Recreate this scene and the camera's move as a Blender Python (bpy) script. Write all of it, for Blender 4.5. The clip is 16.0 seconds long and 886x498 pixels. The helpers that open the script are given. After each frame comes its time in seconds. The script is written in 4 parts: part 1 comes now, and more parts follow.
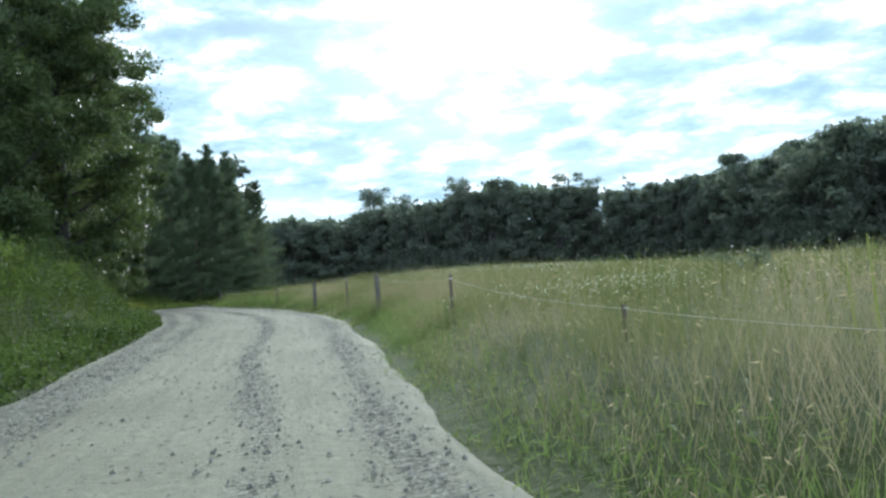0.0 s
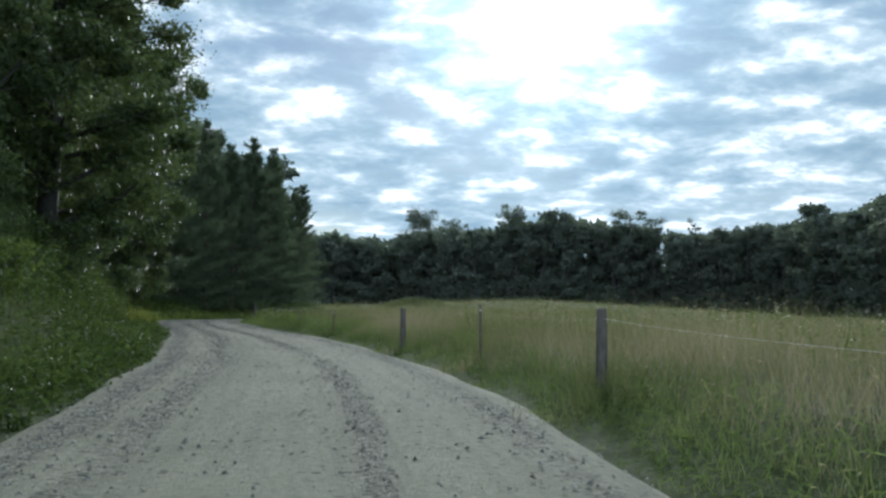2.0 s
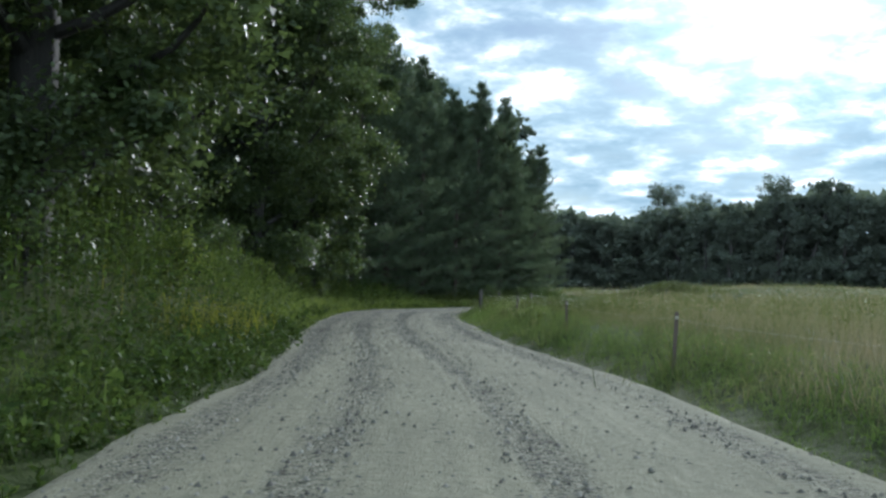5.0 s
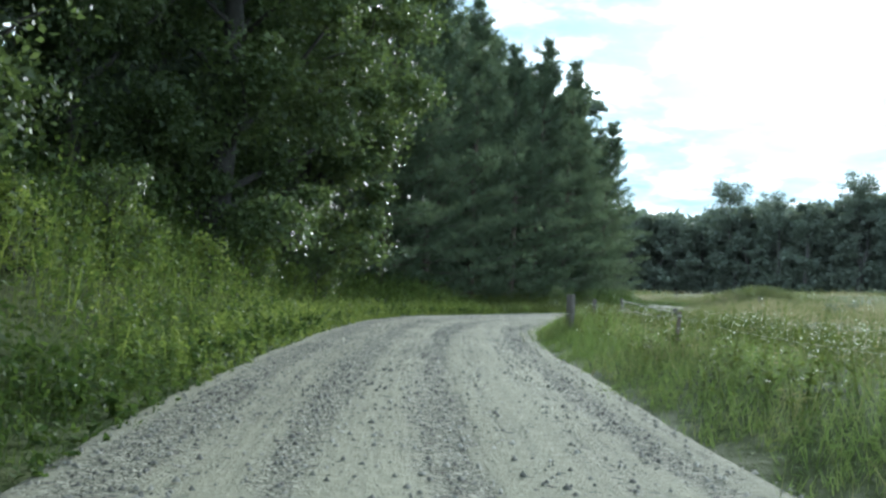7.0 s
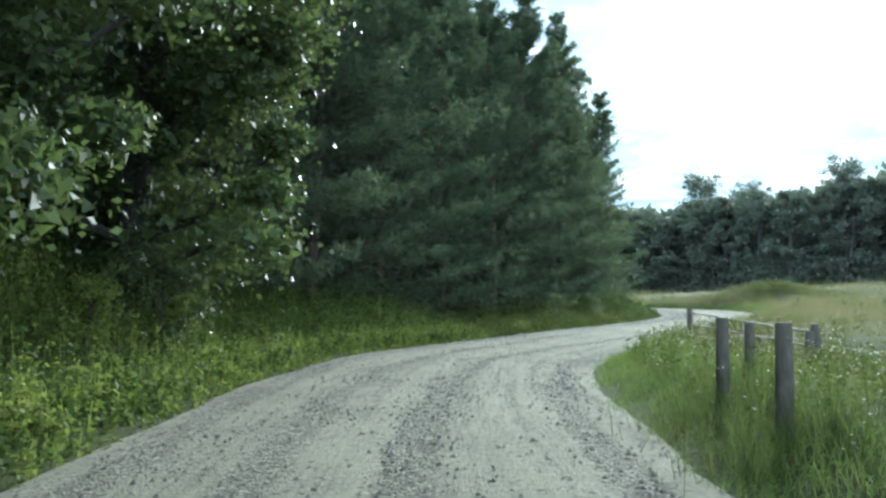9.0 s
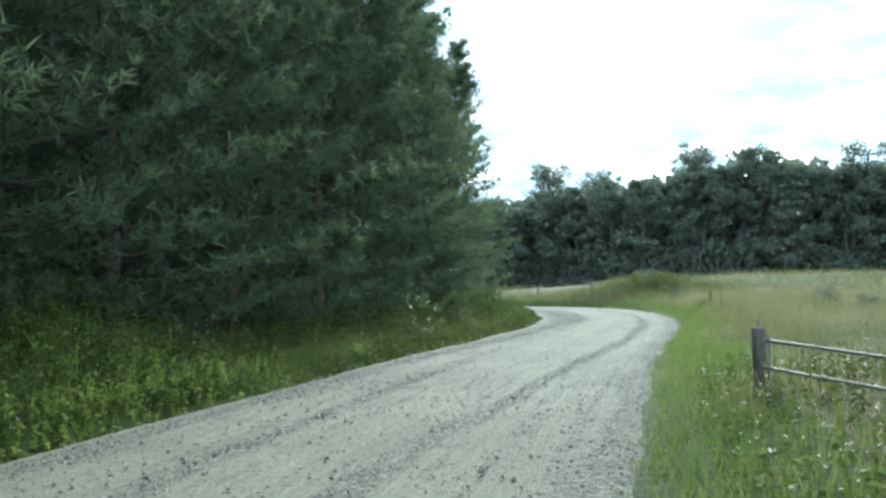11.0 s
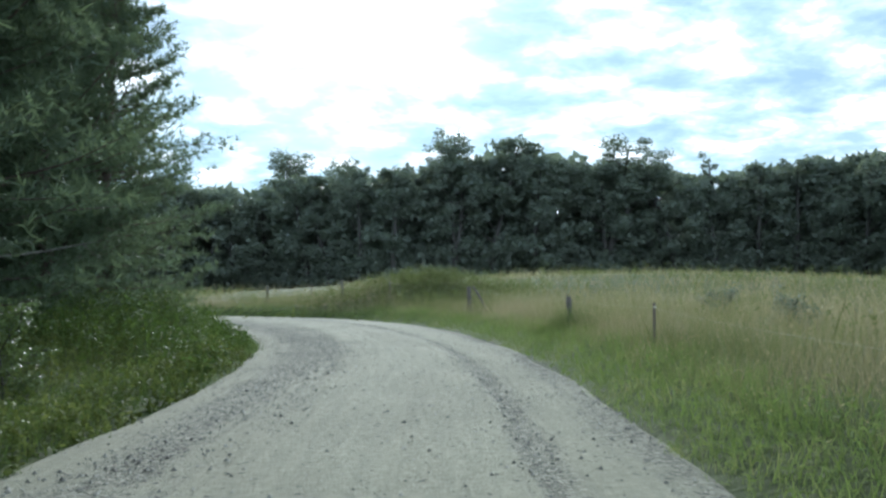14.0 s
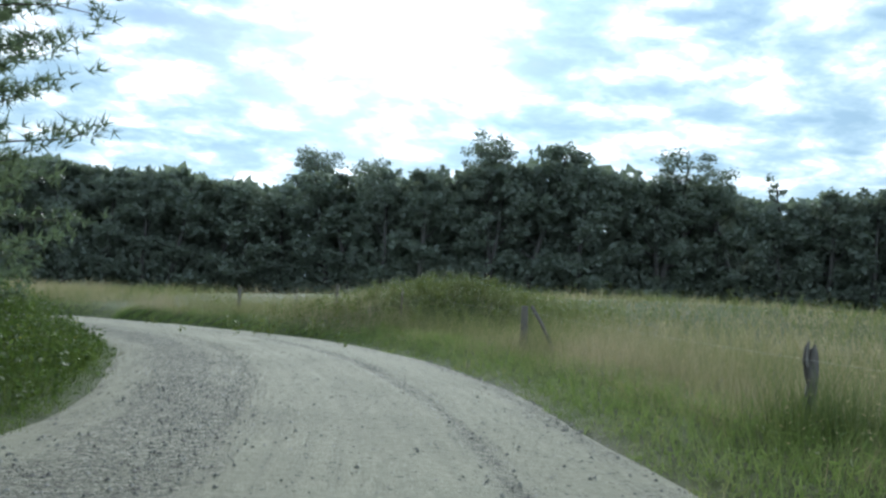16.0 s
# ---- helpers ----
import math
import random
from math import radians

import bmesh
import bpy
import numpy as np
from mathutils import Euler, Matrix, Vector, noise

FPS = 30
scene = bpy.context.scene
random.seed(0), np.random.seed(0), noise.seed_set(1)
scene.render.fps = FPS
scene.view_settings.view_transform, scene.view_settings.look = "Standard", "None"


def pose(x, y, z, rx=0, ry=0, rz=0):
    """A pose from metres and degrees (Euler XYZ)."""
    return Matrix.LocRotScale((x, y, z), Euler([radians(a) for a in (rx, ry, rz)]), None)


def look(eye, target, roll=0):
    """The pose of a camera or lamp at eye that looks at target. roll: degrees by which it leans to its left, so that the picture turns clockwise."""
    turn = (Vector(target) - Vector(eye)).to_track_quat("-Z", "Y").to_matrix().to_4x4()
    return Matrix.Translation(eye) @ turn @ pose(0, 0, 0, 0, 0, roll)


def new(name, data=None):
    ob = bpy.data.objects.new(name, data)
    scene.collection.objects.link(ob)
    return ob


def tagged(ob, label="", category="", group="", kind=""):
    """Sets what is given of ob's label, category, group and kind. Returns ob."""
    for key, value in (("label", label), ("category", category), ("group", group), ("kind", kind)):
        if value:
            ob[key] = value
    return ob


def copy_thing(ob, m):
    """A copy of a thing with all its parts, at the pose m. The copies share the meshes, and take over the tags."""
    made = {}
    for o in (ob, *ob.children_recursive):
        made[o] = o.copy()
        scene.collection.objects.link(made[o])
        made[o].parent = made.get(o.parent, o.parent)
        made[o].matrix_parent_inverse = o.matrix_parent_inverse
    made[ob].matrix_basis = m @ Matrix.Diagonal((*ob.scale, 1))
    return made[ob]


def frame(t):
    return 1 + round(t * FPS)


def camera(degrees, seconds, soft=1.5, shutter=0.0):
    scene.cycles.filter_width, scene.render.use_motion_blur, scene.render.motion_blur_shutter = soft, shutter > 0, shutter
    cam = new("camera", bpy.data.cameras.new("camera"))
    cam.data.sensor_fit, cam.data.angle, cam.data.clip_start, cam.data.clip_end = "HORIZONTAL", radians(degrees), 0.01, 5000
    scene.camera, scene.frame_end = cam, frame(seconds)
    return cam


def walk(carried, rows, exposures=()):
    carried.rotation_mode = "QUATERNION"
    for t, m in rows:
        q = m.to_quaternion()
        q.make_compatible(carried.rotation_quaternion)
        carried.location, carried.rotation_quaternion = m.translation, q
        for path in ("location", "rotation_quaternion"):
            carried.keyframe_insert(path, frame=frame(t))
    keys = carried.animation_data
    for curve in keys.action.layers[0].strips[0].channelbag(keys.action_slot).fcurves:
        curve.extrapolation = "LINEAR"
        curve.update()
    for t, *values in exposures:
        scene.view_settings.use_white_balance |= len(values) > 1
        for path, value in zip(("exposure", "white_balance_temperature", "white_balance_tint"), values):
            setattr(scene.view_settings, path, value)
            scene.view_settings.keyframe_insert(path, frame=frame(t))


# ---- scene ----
cam = camera(50.52, 16.0, 2.6)
PATH = [
    (0, pose(0.000, -0.000, 1.261, 91.55, 4.12, -0.70)),
    (0.5, pose(-0.935, 3.132, 1.271, 92.20, 2.85, -2.33)),
    (1, pose(-1.701, 6.259, 1.311, 93.72, 1.36, -2.02)),
    (1.5, pose(-2.341, 9.393, 1.356, 94.44, 1.13, -0.30)),
    (2, pose(-2.886, 12.548, 1.393, 93.39, -1.05, 1.30)),
    (2.5, pose(-3.454, 15.706, 1.431, 94.44, -2.40, 2.75)),
    (3, pose(-4.069, 18.876, 1.449, 95.05, -3.82, 4.66)),
    (3.5, pose(-4.710, 22.026, 1.486, 94.63, -4.04, 6.79)),
    (4, pose(-5.376, 25.177, 1.526, 93.39, -2.28, 10.98)),
    (4.5, pose(-6.134, 28.314, 1.458, 92.34, -1.47, 14.20)),
    (5.12, pose(-7.133, 32.170, 1.433, 92.02, -1.63, 15.40)),
    (5.75, pose(-8.258, 36.047, 1.414, 91.84, -2.32, 16.54)),
    (6.38, pose(-9.471, 39.922, 1.407, 91.78, -2.97, 17.49)),
    (7, pose(-10.730, 43.771, 1.416, 91.80, -2.97, 18.10)),
    (7.5, pose(-11.765, 46.899, 1.470, 91.97, -1.62, 19.21)),
    (8, pose(-12.826, 50.052, 1.449, 93.59, -0.85, 18.87)),
    (8.5, pose(-13.865, 53.217, 1.453, 93.32, 0.56, 17.88)),
    (9, pose(-14.816, 56.409, 1.454, 92.41, -0.27, 15.79)),
    (9.62, pose(-15.854, 60.447, 1.461, 92.22, -0.27, 13.84)),
    (10.25, pose(-16.640, 64.684, 1.475, 92.21, 0.16, 10.39)),
    (10.88, pose(-17.184, 69.012, 1.484, 92.22, 0.68, 6.85)),
    (11.5, pose(-17.510, 73.318, 1.480, 92.08, 0.96, 4.63)),
    (12, pose(-17.697, 76.798, 1.439, 91.36, 1.11, 1.57)),
    (12.5, pose(-17.735, 80.356, 1.409, 91.38, 1.57, -1.77)),
    (13, pose(-17.579, 83.954, 1.389, 91.87, 0.58, -4.18)),
    (13.5, pose(-17.258, 87.529, 1.388, 92.30, -0.54, -6.14)),
    (14, pose(-16.874, 91.064, 1.379, 92.17, 0.43, -9.39)),
    (14.5, pose(-16.357, 94.603, 1.357, 92.61, 0.48, -10.77)),
    (15, pose(-15.809, 98.132, 1.328, 91.38, -0.85, -10.39)),
    (15.5, pose(-15.287, 101.583, 1.312, 92.25, -1.69, -10.53)),
    (16, pose(-14.828, 105.045, 1.292, 93.17, -3.56, -7.68)),
]
EXPOSURE = [
    (0, 1.0, 5500, 6), (1.0, 0.78, 5500, 8), (2.0, 0.32, 5500, 8), (3.0, 0.12, 5500, 8), (4.0, 0.12, 5500, 7), (4.7, 0.4, 5500, 7), (6.5, 1.25, 5450, 4),
    (9.0, 1.55, 5400, 2), (12.5, 1.38, 5400, 3), (14.0, 1.02, 5450, 6), (16, 0.86, 5500, 7),
]
walk(cam, PATH, EXPOSURE)

# ---------------------------------------------------------------- light
SUN_AZ, SUN_EL = radians(3.9), radians(19.5)      # azimuth from +y towards +x
SUN_DIR = Vector((math.sin(SUN_AZ) * math.cos(SUN_EL), math.cos(SUN_AZ) * math.cos(SUN_EL), math.sin(SUN_EL)))
sun_data = bpy.data.lights.new("sun", "SUN")
sun_data.energy, sun_data.angle, sun_data.color = 2.8, radians(9.0), (1.0, 0.94, 0.84)
sun = new("sun", sun_data)
sun.matrix_world = look(SUN_DIR * 300, (0, 0, 0))


def math_node(nt, op, a, b=None, clamp=False):
    n = nt.nodes.new("ShaderNodeMath")
    n.operation, n.use_clamp = op, clamp
    for i, v in enumerate((a, b)):
        if v is None:
            continue
        if isinstance(v, (int, float)):
            n.inputs[i].default_value = v
        else:
            nt.links.new(v, n.inputs[i])
    return n.outputs[0]


def mix_col(nt, fac, a, b, mode="MIX"):
    n = nt.nodes.new("ShaderNodeMix")
    n.data_type, n.blend_type = "RGBA", mode
    for sock, v in ((n.inputs[0], fac), (n.inputs[6], a), (n.inputs[7], b)):
        if isinstance(v, (int, float)):
            sock.default_value = v
        elif isinstance(v, tuple):
            sock.default_value = (*v, 1) if len(v) == 3 else v
        else:
            nt.links.new(v, sock)
    return n.outputs[2]


def ramp(nt, fac, stops):
    n = nt.nodes.new("ShaderNodeValToRGB")
    els = n.color_ramp.elements
    while len(els) < len(stops):
        els.new(0.5)
    for e, (p, c) in zip(els, stops):
        e.position = p
        e.color = (*c, 1) if isinstance(c, tuple) else (c, c, c, 1)
    nt.links.new(fac, n.inputs[0])
    return n.outputs[0]


def noise_tex(nt, vec, scale, detail=4.0, rough=0.55, distort=0.0):
    n = nt.nodes.new("ShaderNodeTexNoise")
    n.inputs["Scale"].default_value, n.inputs["Detail"].default_value = scale, detail
    n.inputs["Roughness"].default_value, n.inputs["Distortion"].default_value = rough, distort
    if vec is not None:
        nt.links.new(vec, n.inputs["Vector"])
    return n.outputs["Fac"]


def build_sky():
    world = bpy.data.worlds.new("sky")
    scene.world = world
    world.use_nodes = True
    nt = world.node_tree
    nt.nodes.clear()
    sky = nt.nodes.new("ShaderNodeTexSky")
    sky.sky_type, sky.sun_disc = "NISHITA", False
    sky.sun_elevation, sky.sun_rotation = SUN_EL, SUN_AZ
    sky.air_density, sky.dust_density, sky.ozone_density = 1.0, 0.2, 1.2
    tc = nt.nodes.new("ShaderNodeTexCoord")
    sep = nt.nodes.new("ShaderNodeSeparateXYZ")
    nt.links.new(tc.outputs["Generated"], sep.inputs[0])
    # flat cloud deck seen in perspective
    down = math_node(nt, "ADD", math_node(nt, "MAXIMUM", sep.outputs[2], 0.0), 0.20)
    com = nt.nodes.new("ShaderNodeCombineXYZ")
    nt.links.new(math_node(nt, "DIVIDE", sep.outputs[0], down), com.inputs[0])
    nt.links.new(math_node(nt, "DIVIDE", sep.outputs[1], down), com.inputs[1])
    com.inputs[2].default_value = 3.7
    n1 = noise_tex(nt, com.outputs[0], 1.3, 7.0, 0.56, 0.2)
    n2 = noise_tex(nt, com.outputs[0], 6.4, 6.0, 0.56, 0.15)
    body = math_node(nt, "ADD", math_node(nt, "MULTIPLY", n1, 0.62), math_node(nt, "MULTIPLY", n2, 0.38))
    cover = ramp(nt, body, [(0.26, 0.0), (0.39, 0.65), (0.48, 1.0)])
    # closeness to the sun
    dot = nt.nodes.new("ShaderNodeVectorMath")
    dot.operation = "DOT_PRODUCT"
    nt.links.new(tc.outputs["Generated"], dot.inputs[0])
    dot.inputs[1].default_value = SUN_DIR
    near = math_node(nt, "MAXIMUM", dot.outputs["Value"], 0.0)
    glow1 = math_node(nt, "POWER", near, 9.0)
    glow2 = math_node(nt, "POWER", near, 200.0)
    # unseen sky opposite the sun, brightened as fill for the tree fronts
    away = math_node(nt, "MULTIPLY", math_node(nt, "MAXIMUM", math_node(nt, "MULTIPLY", dot.outputs["Value"], -1.0), 0.0), CLOUD_GLOW[3])
    light = math_node(nt, "ADD", away, math_node(nt, "ADD", math_node(nt, "ADD", math_node(nt, "MULTIPLY", glow1, CLOUD_GLOW[1]), math_node(nt, "MULTIPLY", glow2, CLOUD_GLOW[2])), CLOUD_GLOW[0]))
    shade = ramp(nt, n2, [(0.34, (0.45, 0.60, 0.68)), (0.46, (0.60, 0.75, 0.81)), (0.55, (0.86, 0.97, 0.99)), (0.65, (1.62, 1.62, 1.55))])
    sc = nt.nodes.new("ShaderNodeVectorMath")
    sc.operation = "SCALE"
    nt.links.new(shade, sc.inputs[0])
    nt.links.new(light, sc.inputs["Scale"])
    bg1 = nt.nodes.new("ShaderNodeBackground")
    bg1.inputs[1].default_value = SKY_STRENGTH
    nt.links.new(sky.outputs[0], bg1.inputs[0])
    bg2 = nt.nodes.new("ShaderNodeBackground")
    bg2.inputs[1].default_value = 1.0
    nt.links.new(sc.outputs[0], bg2.inputs[0])
    mx = nt.nodes.new("ShaderNodeMixShader")
    nt.links.new(cover, mx.inputs[0])
    nt.links.new(bg1.outputs[0], mx.inputs[1])
    nt.links.new(bg2.outputs[0], mx.inputs[2])
    out = nt.nodes.new("ShaderNodeOutputWorld")
    nt.links.new(mx.outputs[0], out.inputs[0])


SKY_STRENGTH = 0.055
CLOUD_GLOW = (0.53, 0.19, 1.5, 1.7)      # everywhere, wide and close round the sun, front-lit away from it and raised as fill
build_sky()


# ---------------------------------------------------------------- materials
def material(name):
    m = bpy.data.materials.new(name)
    m.use_nodes = True
    nt = m.node_tree
    return m, nt, nt.nodes["Principled BSDF"]


def leaf_material(name, stops, rough=0.5, glow=0.35, gloss=0.35, patch=0.6, size=0.35, sap=0.5):
    """Leaves and blades: colour by piece, light passing through."""
    m, nt, b = material(name)
    geo = nt.nodes.new("ShaderNodeNewGeometry")
    tc = nt.nodes.new("ShaderNodeTexCoord")
    info = nt.nodes.new("ShaderNodeObjectInfo")
    big = noise_tex(nt, tc.outputs["Object"], size, 4.0, 0.6)
    big = math_node(nt, "ADD", math_node(nt, "MULTIPLY", math_node(nt, "SUBTRACT", big, 0.5), patch), 0.3)
    f = math_node(nt, "ADD", math_node(nt, "MULTIPLY", geo.outputs["Random Per Island"], 0.5), big)
    f = math_node(nt, "ADD", f, math_node(nt, "MULTIPLY", math_node(nt, "SUBTRACT", info.outputs["Random"], 0.5), 0.16))
    col = ramp(nt, f, stops)
    nt.links.new(col, b.inputs["Base Color"])
    b.inputs["Roughness"].default_value = rough
    b.inputs["Specular IOR Level"].default_value = gloss
    tr = nt.nodes.new("ShaderNodeBsdfTranslucent")
    nt.links.new(mix_col(nt, sap, col, (0.16, 0.22, 0.03), "ADD"), tr.inputs[0])
    mx = nt.nodes.new("ShaderNodeMixShader")
    mx.inputs[0].default_value = glow
    nt.links.new(b.outputs[0], mx.inputs[1])
    nt.links.new(tr.outputs[0], mx.inputs[2])
    nt.links.new(mx.outputs[0], nt.nodes["Material Output"].inputs[0])
    return m


def bark_material(name, dark, pale):
    m, nt, b = material(name)
    tc = nt.nodes.new("ShaderNodeTexCoord")
    mp = nt.nodes.new("ShaderNodeMapping")
    mp.inputs["Scale"].default_value = (6, 6, 1.2)
    nt.links.new(tc.outputs["Object"], mp.inputs[0])
    n = noise_tex(nt, mp.outputs[0], 3.0, 6.0, 0.65)
    nt.links.new(ramp(nt, n, [(0.3, dark), (0.7, pale)]), b.inputs["Base Color"])
    b.inputs["Roughness"].default_value = 0.9
    bp = nt.nodes.new("ShaderNodeBump")
    bp.inputs["Strength"].default_value, bp.inputs["Distance"].default_value = 0.8, 0.03
    nt.links.new(n, bp.inputs["Height"])
    nt.links.new(bp.outputs[0], b.inputs["Normal"])
    return m


def road_material():
    m, nt, b = material("gravel_road")
    uv = nt.nodes.new("ShaderNodeUVMap")
    uv.uv_map = "road"
    sep = nt.nodes.new("ShaderNodeSeparateXYZ")
    nt.links.new(uv.outputs[0], sep.inputs[0])
    # long streaks that wander along the way of travel
    mp = nt.nodes.new("ShaderNodeMapping")
    mp.inputs["Scale"].default_value = (0.05, 1.0, 1.0)
    nt.links.new(uv.outputs[0], mp.inputs[0])
    lines = noise_tex(nt, mp.outputs[0], 6.5, 4.0, 0.6)
    warp = nt.nodes.new("ShaderNodeTexNoise")
    warp.inputs["Scale"].default_value = 14.0
    nt.links.new(uv.outputs[0], warp.inputs["Vector"])
    wv = nt.nodes.new("ShaderNodeVectorMath")
    wv.operation = "MULTIPLY_ADD"
    nt.links.new(warp.outputs["Color"], wv.inputs[0])
    wv.inputs[1].default_value = (0.11, 0.11, 0.11)
    nt.links.new(uv.outputs[0], wv.inputs[2])
    fine = noise_tex(nt, uv.outputs[0], 9.0, 6.0, 0.7)
    patch = noise_tex(nt, uv.outputs[0], 0.35, 3.0)
    patch2 = noise_tex(nt, uv.outputs[0], 1.1, 5.0, 0.65)
    vor = nt.nodes.new("ShaderNodeTexVoronoi")
    vor.inputs["Scale"].default_value = 24.0
    nt.links.new(wv.outputs[0], vor.inputs["Vector"])
    vor2 = nt.nodes.new("ShaderNodeTexVoronoi")
    vor2.inputs["Scale"].default_value = 60.0
    nt.links.new(wv.outputs[0], vor2.inputs["Vector"])
    base = ramp(nt, fine, [(0.25, (0.165, 0.158, 0.113)), (0.5, (0.224, 0.214, 0.156)), (0.75, (0.280, 0.266, 0.198))])
    base = mix_col(nt, ramp(nt, lines, [(0.42, 0.0), (0.62, 0.30)]), base, (0.150, 0.144, 0.108))
    sand = nt.nodes.new("ShaderNodeAttribute")
    sand.attribute_name = "sand"
    base = mix_col(nt, math_node(nt, "MULTIPLY", sand.outputs["Fac"], ramp(nt, patch2, [(0.45, 0.0), (0.62, 0.55)])), base, (0.33, 0.31, 0.24))
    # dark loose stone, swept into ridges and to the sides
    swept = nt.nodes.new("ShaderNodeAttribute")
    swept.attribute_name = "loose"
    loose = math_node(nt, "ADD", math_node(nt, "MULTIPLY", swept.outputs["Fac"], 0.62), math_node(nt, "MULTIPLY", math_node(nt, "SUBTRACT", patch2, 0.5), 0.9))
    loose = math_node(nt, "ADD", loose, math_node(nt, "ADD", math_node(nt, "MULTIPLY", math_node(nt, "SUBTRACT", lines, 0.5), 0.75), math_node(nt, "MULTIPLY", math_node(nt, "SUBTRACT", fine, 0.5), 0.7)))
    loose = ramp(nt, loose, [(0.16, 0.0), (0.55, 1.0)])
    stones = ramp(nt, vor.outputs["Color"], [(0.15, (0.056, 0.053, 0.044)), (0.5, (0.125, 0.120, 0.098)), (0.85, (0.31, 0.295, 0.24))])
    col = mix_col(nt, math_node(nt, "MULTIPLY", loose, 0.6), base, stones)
    # single dark chips, thicker in the loose streaks
    chip = nt.nodes.new("ShaderNodeTexVoronoi")
    chip.inputs["Scale"].default_value = 13.0
    nt.links.new(wv.outputs[0], chip.inputs["Vector"])
    cs = nt.nodes.new("ShaderNodeSeparateColor")
    nt.links.new(chip.outputs["Color"], cs.inputs[0])
    some = math_node(nt, "LESS_THAN", cs.outputs[0], math_node(nt, "ADD", math_node(nt, "MULTIPLY", math_node(nt, "MAXIMUM", math_node(nt, "SUBTRACT", lines, 0.38), 0.0), 1.1), math_node(nt, "MULTIPLY", loose, 0.75)))
    dot_ = math_node(nt, "LESS_THAN", chip.outputs["Distance"], math_node(nt, "MULTIPLY", cs.outputs[1], 0.44))
    chips = math_node(nt, "MULTIPLY", some, dot_)
    col = mix_col(nt, math_node(nt, "MULTIPLY", chips, 0.85), col, (0.070, 0.066, 0.055))
    damp = ramp(nt, patch, [(0.3, 0.85), (0.6, 1.0)])
    col = mix_col(nt, 1.0, col, damp, "MULTIPLY")
    nt.links.new(col, b.inputs["Base Color"])
    b.inputs["Roughness"].default_value = 0.95
    b.inputs["Specular IOR Level"].default_value = 0.08
    h = math_node(nt, "ADD", math_node(nt, "MULTIPLY", math_node(nt, "MULTIPLY", vor.outputs["Distance"], loose), -1.2), math_node(nt, "MULTIPLY", vor2.outputs["Distance"], -0.35))
    h = math_node(nt, "ADD", h, math_node(nt, "MULTIPLY", fine, 0.8))
    bp = nt.nodes.new("ShaderNodeBump")
    bp.inputs["Strength"].default_value, bp.inputs["Distance"].default_value = 0.9, 0.025
    nt.links.new(h, bp.inputs["Height"])
    nt.links.new(bp.outputs[0], b.inputs["Normal"])
    return m


def ground_material():
    m, nt, b = material("meadow_ground")
    tc = nt.nodes.new("ShaderNodeTexCoord")
    a = noise_tex(nt, tc.outputs["Object"], 0.06, 5.0, 0.6)
    c = noise_tex(nt, tc.outputs["Object"], 1.6, 6.0, 0.7)
    f = math_node(nt, "ADD", math_node(nt, "MULTIPLY", a, 0.6), math_node(nt, "MULTIPLY", c, 0.4))
    # soil and thatch, darkened so the shade between blades is in the colour
    col = ramp(nt, f, [(0.3, (0.020, 0.030, 0.008)), (0.48, (0.036, 0.048, 0.013)), (0.66, (0.062, 0.066, 0.024))])
    nt.links.new(col, b.inputs["Base Color"])
    b.inputs["Roughness"].default_value = 0.95
    b.inputs["Specular IOR Level"].default_value = 0.1
    bp = nt.nodes.new("ShaderNodeBump")
    bp.inputs["Strength"].default_value, bp.inputs["Distance"].default_value = 1.0, 0.15
    nt.links.new(c, bp.inputs["Height"])
    nt.links.new(bp.outputs[0], b.inputs["Normal"])
    return m


def plain(name, col, rough=0.6, metal=0.0, grain=None):
    m, nt, b = material(name)
    b.inputs["Roughness"].default_value, b.inputs["Metallic"].default_value = rough, metal
    tc = nt.nodes.new("ShaderNodeTexCoord")
    n = noise_tex(nt, tc.outputs["Object"], grain or 20.0, 5.0, 0.65)
    nt.links.new(ramp(nt, n, [(0.3, tuple(v * 0.65 for v in col)), (0.7, tuple(min(1, v * 1.2) for v in col))]), b.inputs["Base Color"])
    bp = nt.nodes.new("ShaderNodeBump")
    bp.inputs["Strength"].default_value, bp.inputs["Distance"].default_value = 0.4, 0.01
    nt.links.new(n, bp.inputs["Height"])
    nt.links.new(bp.outputs[0], b.inputs["Normal"])
    return m


M_ROAD, M_GROUND = road_material(), ground_material()
M_LEAF = leaf_material("broad_leaves", [(0.2, (0.034, 0.050, 0.022)), (0.5, (0.058, 0.082, 0.032)), (0.75, (0.085, 0.115, 0.042)), (0.95, (0.12, 0.145, 0.05))], 0.5, 0.36, 0.28, sap=0.30)
# paler, greyer green than near leaves: haze put into the colour
M_FARLEAF = leaf_material("hazed_woodland_leaves", [(0.2, (0.072, 0.087, 0.072)), (0.55, (0.098, 0.115, 0.094)), (0.9, (0.125, 0.142, 0.110))], 0.6, 0.45, 0.4, sap=0.25)
# needle colour raised to stand in for veiling glare over the pines
M_NEEDLE = leaf_material("pine_needles", [(0.2, (0.066, 0.090, 0.060)), (0.55, (0.082, 0.108, 0.070)), (0.9, (0.100, 0.125, 0.078))], 0.6, 0.42, 0.15, sap=0.28)
M_VERGE = leaf_material("verge_grass", [(0.15, (0.060, 0.100, 0.026)), (0.5, (0.108, 0.154, 0.044)), (0.85, (0.162, 0.194, 0.068)), (1.0, (0.24, 0.215, 0.11))], 0.65, 0.42, 0.12, 1.6, 0.6, 0.36)
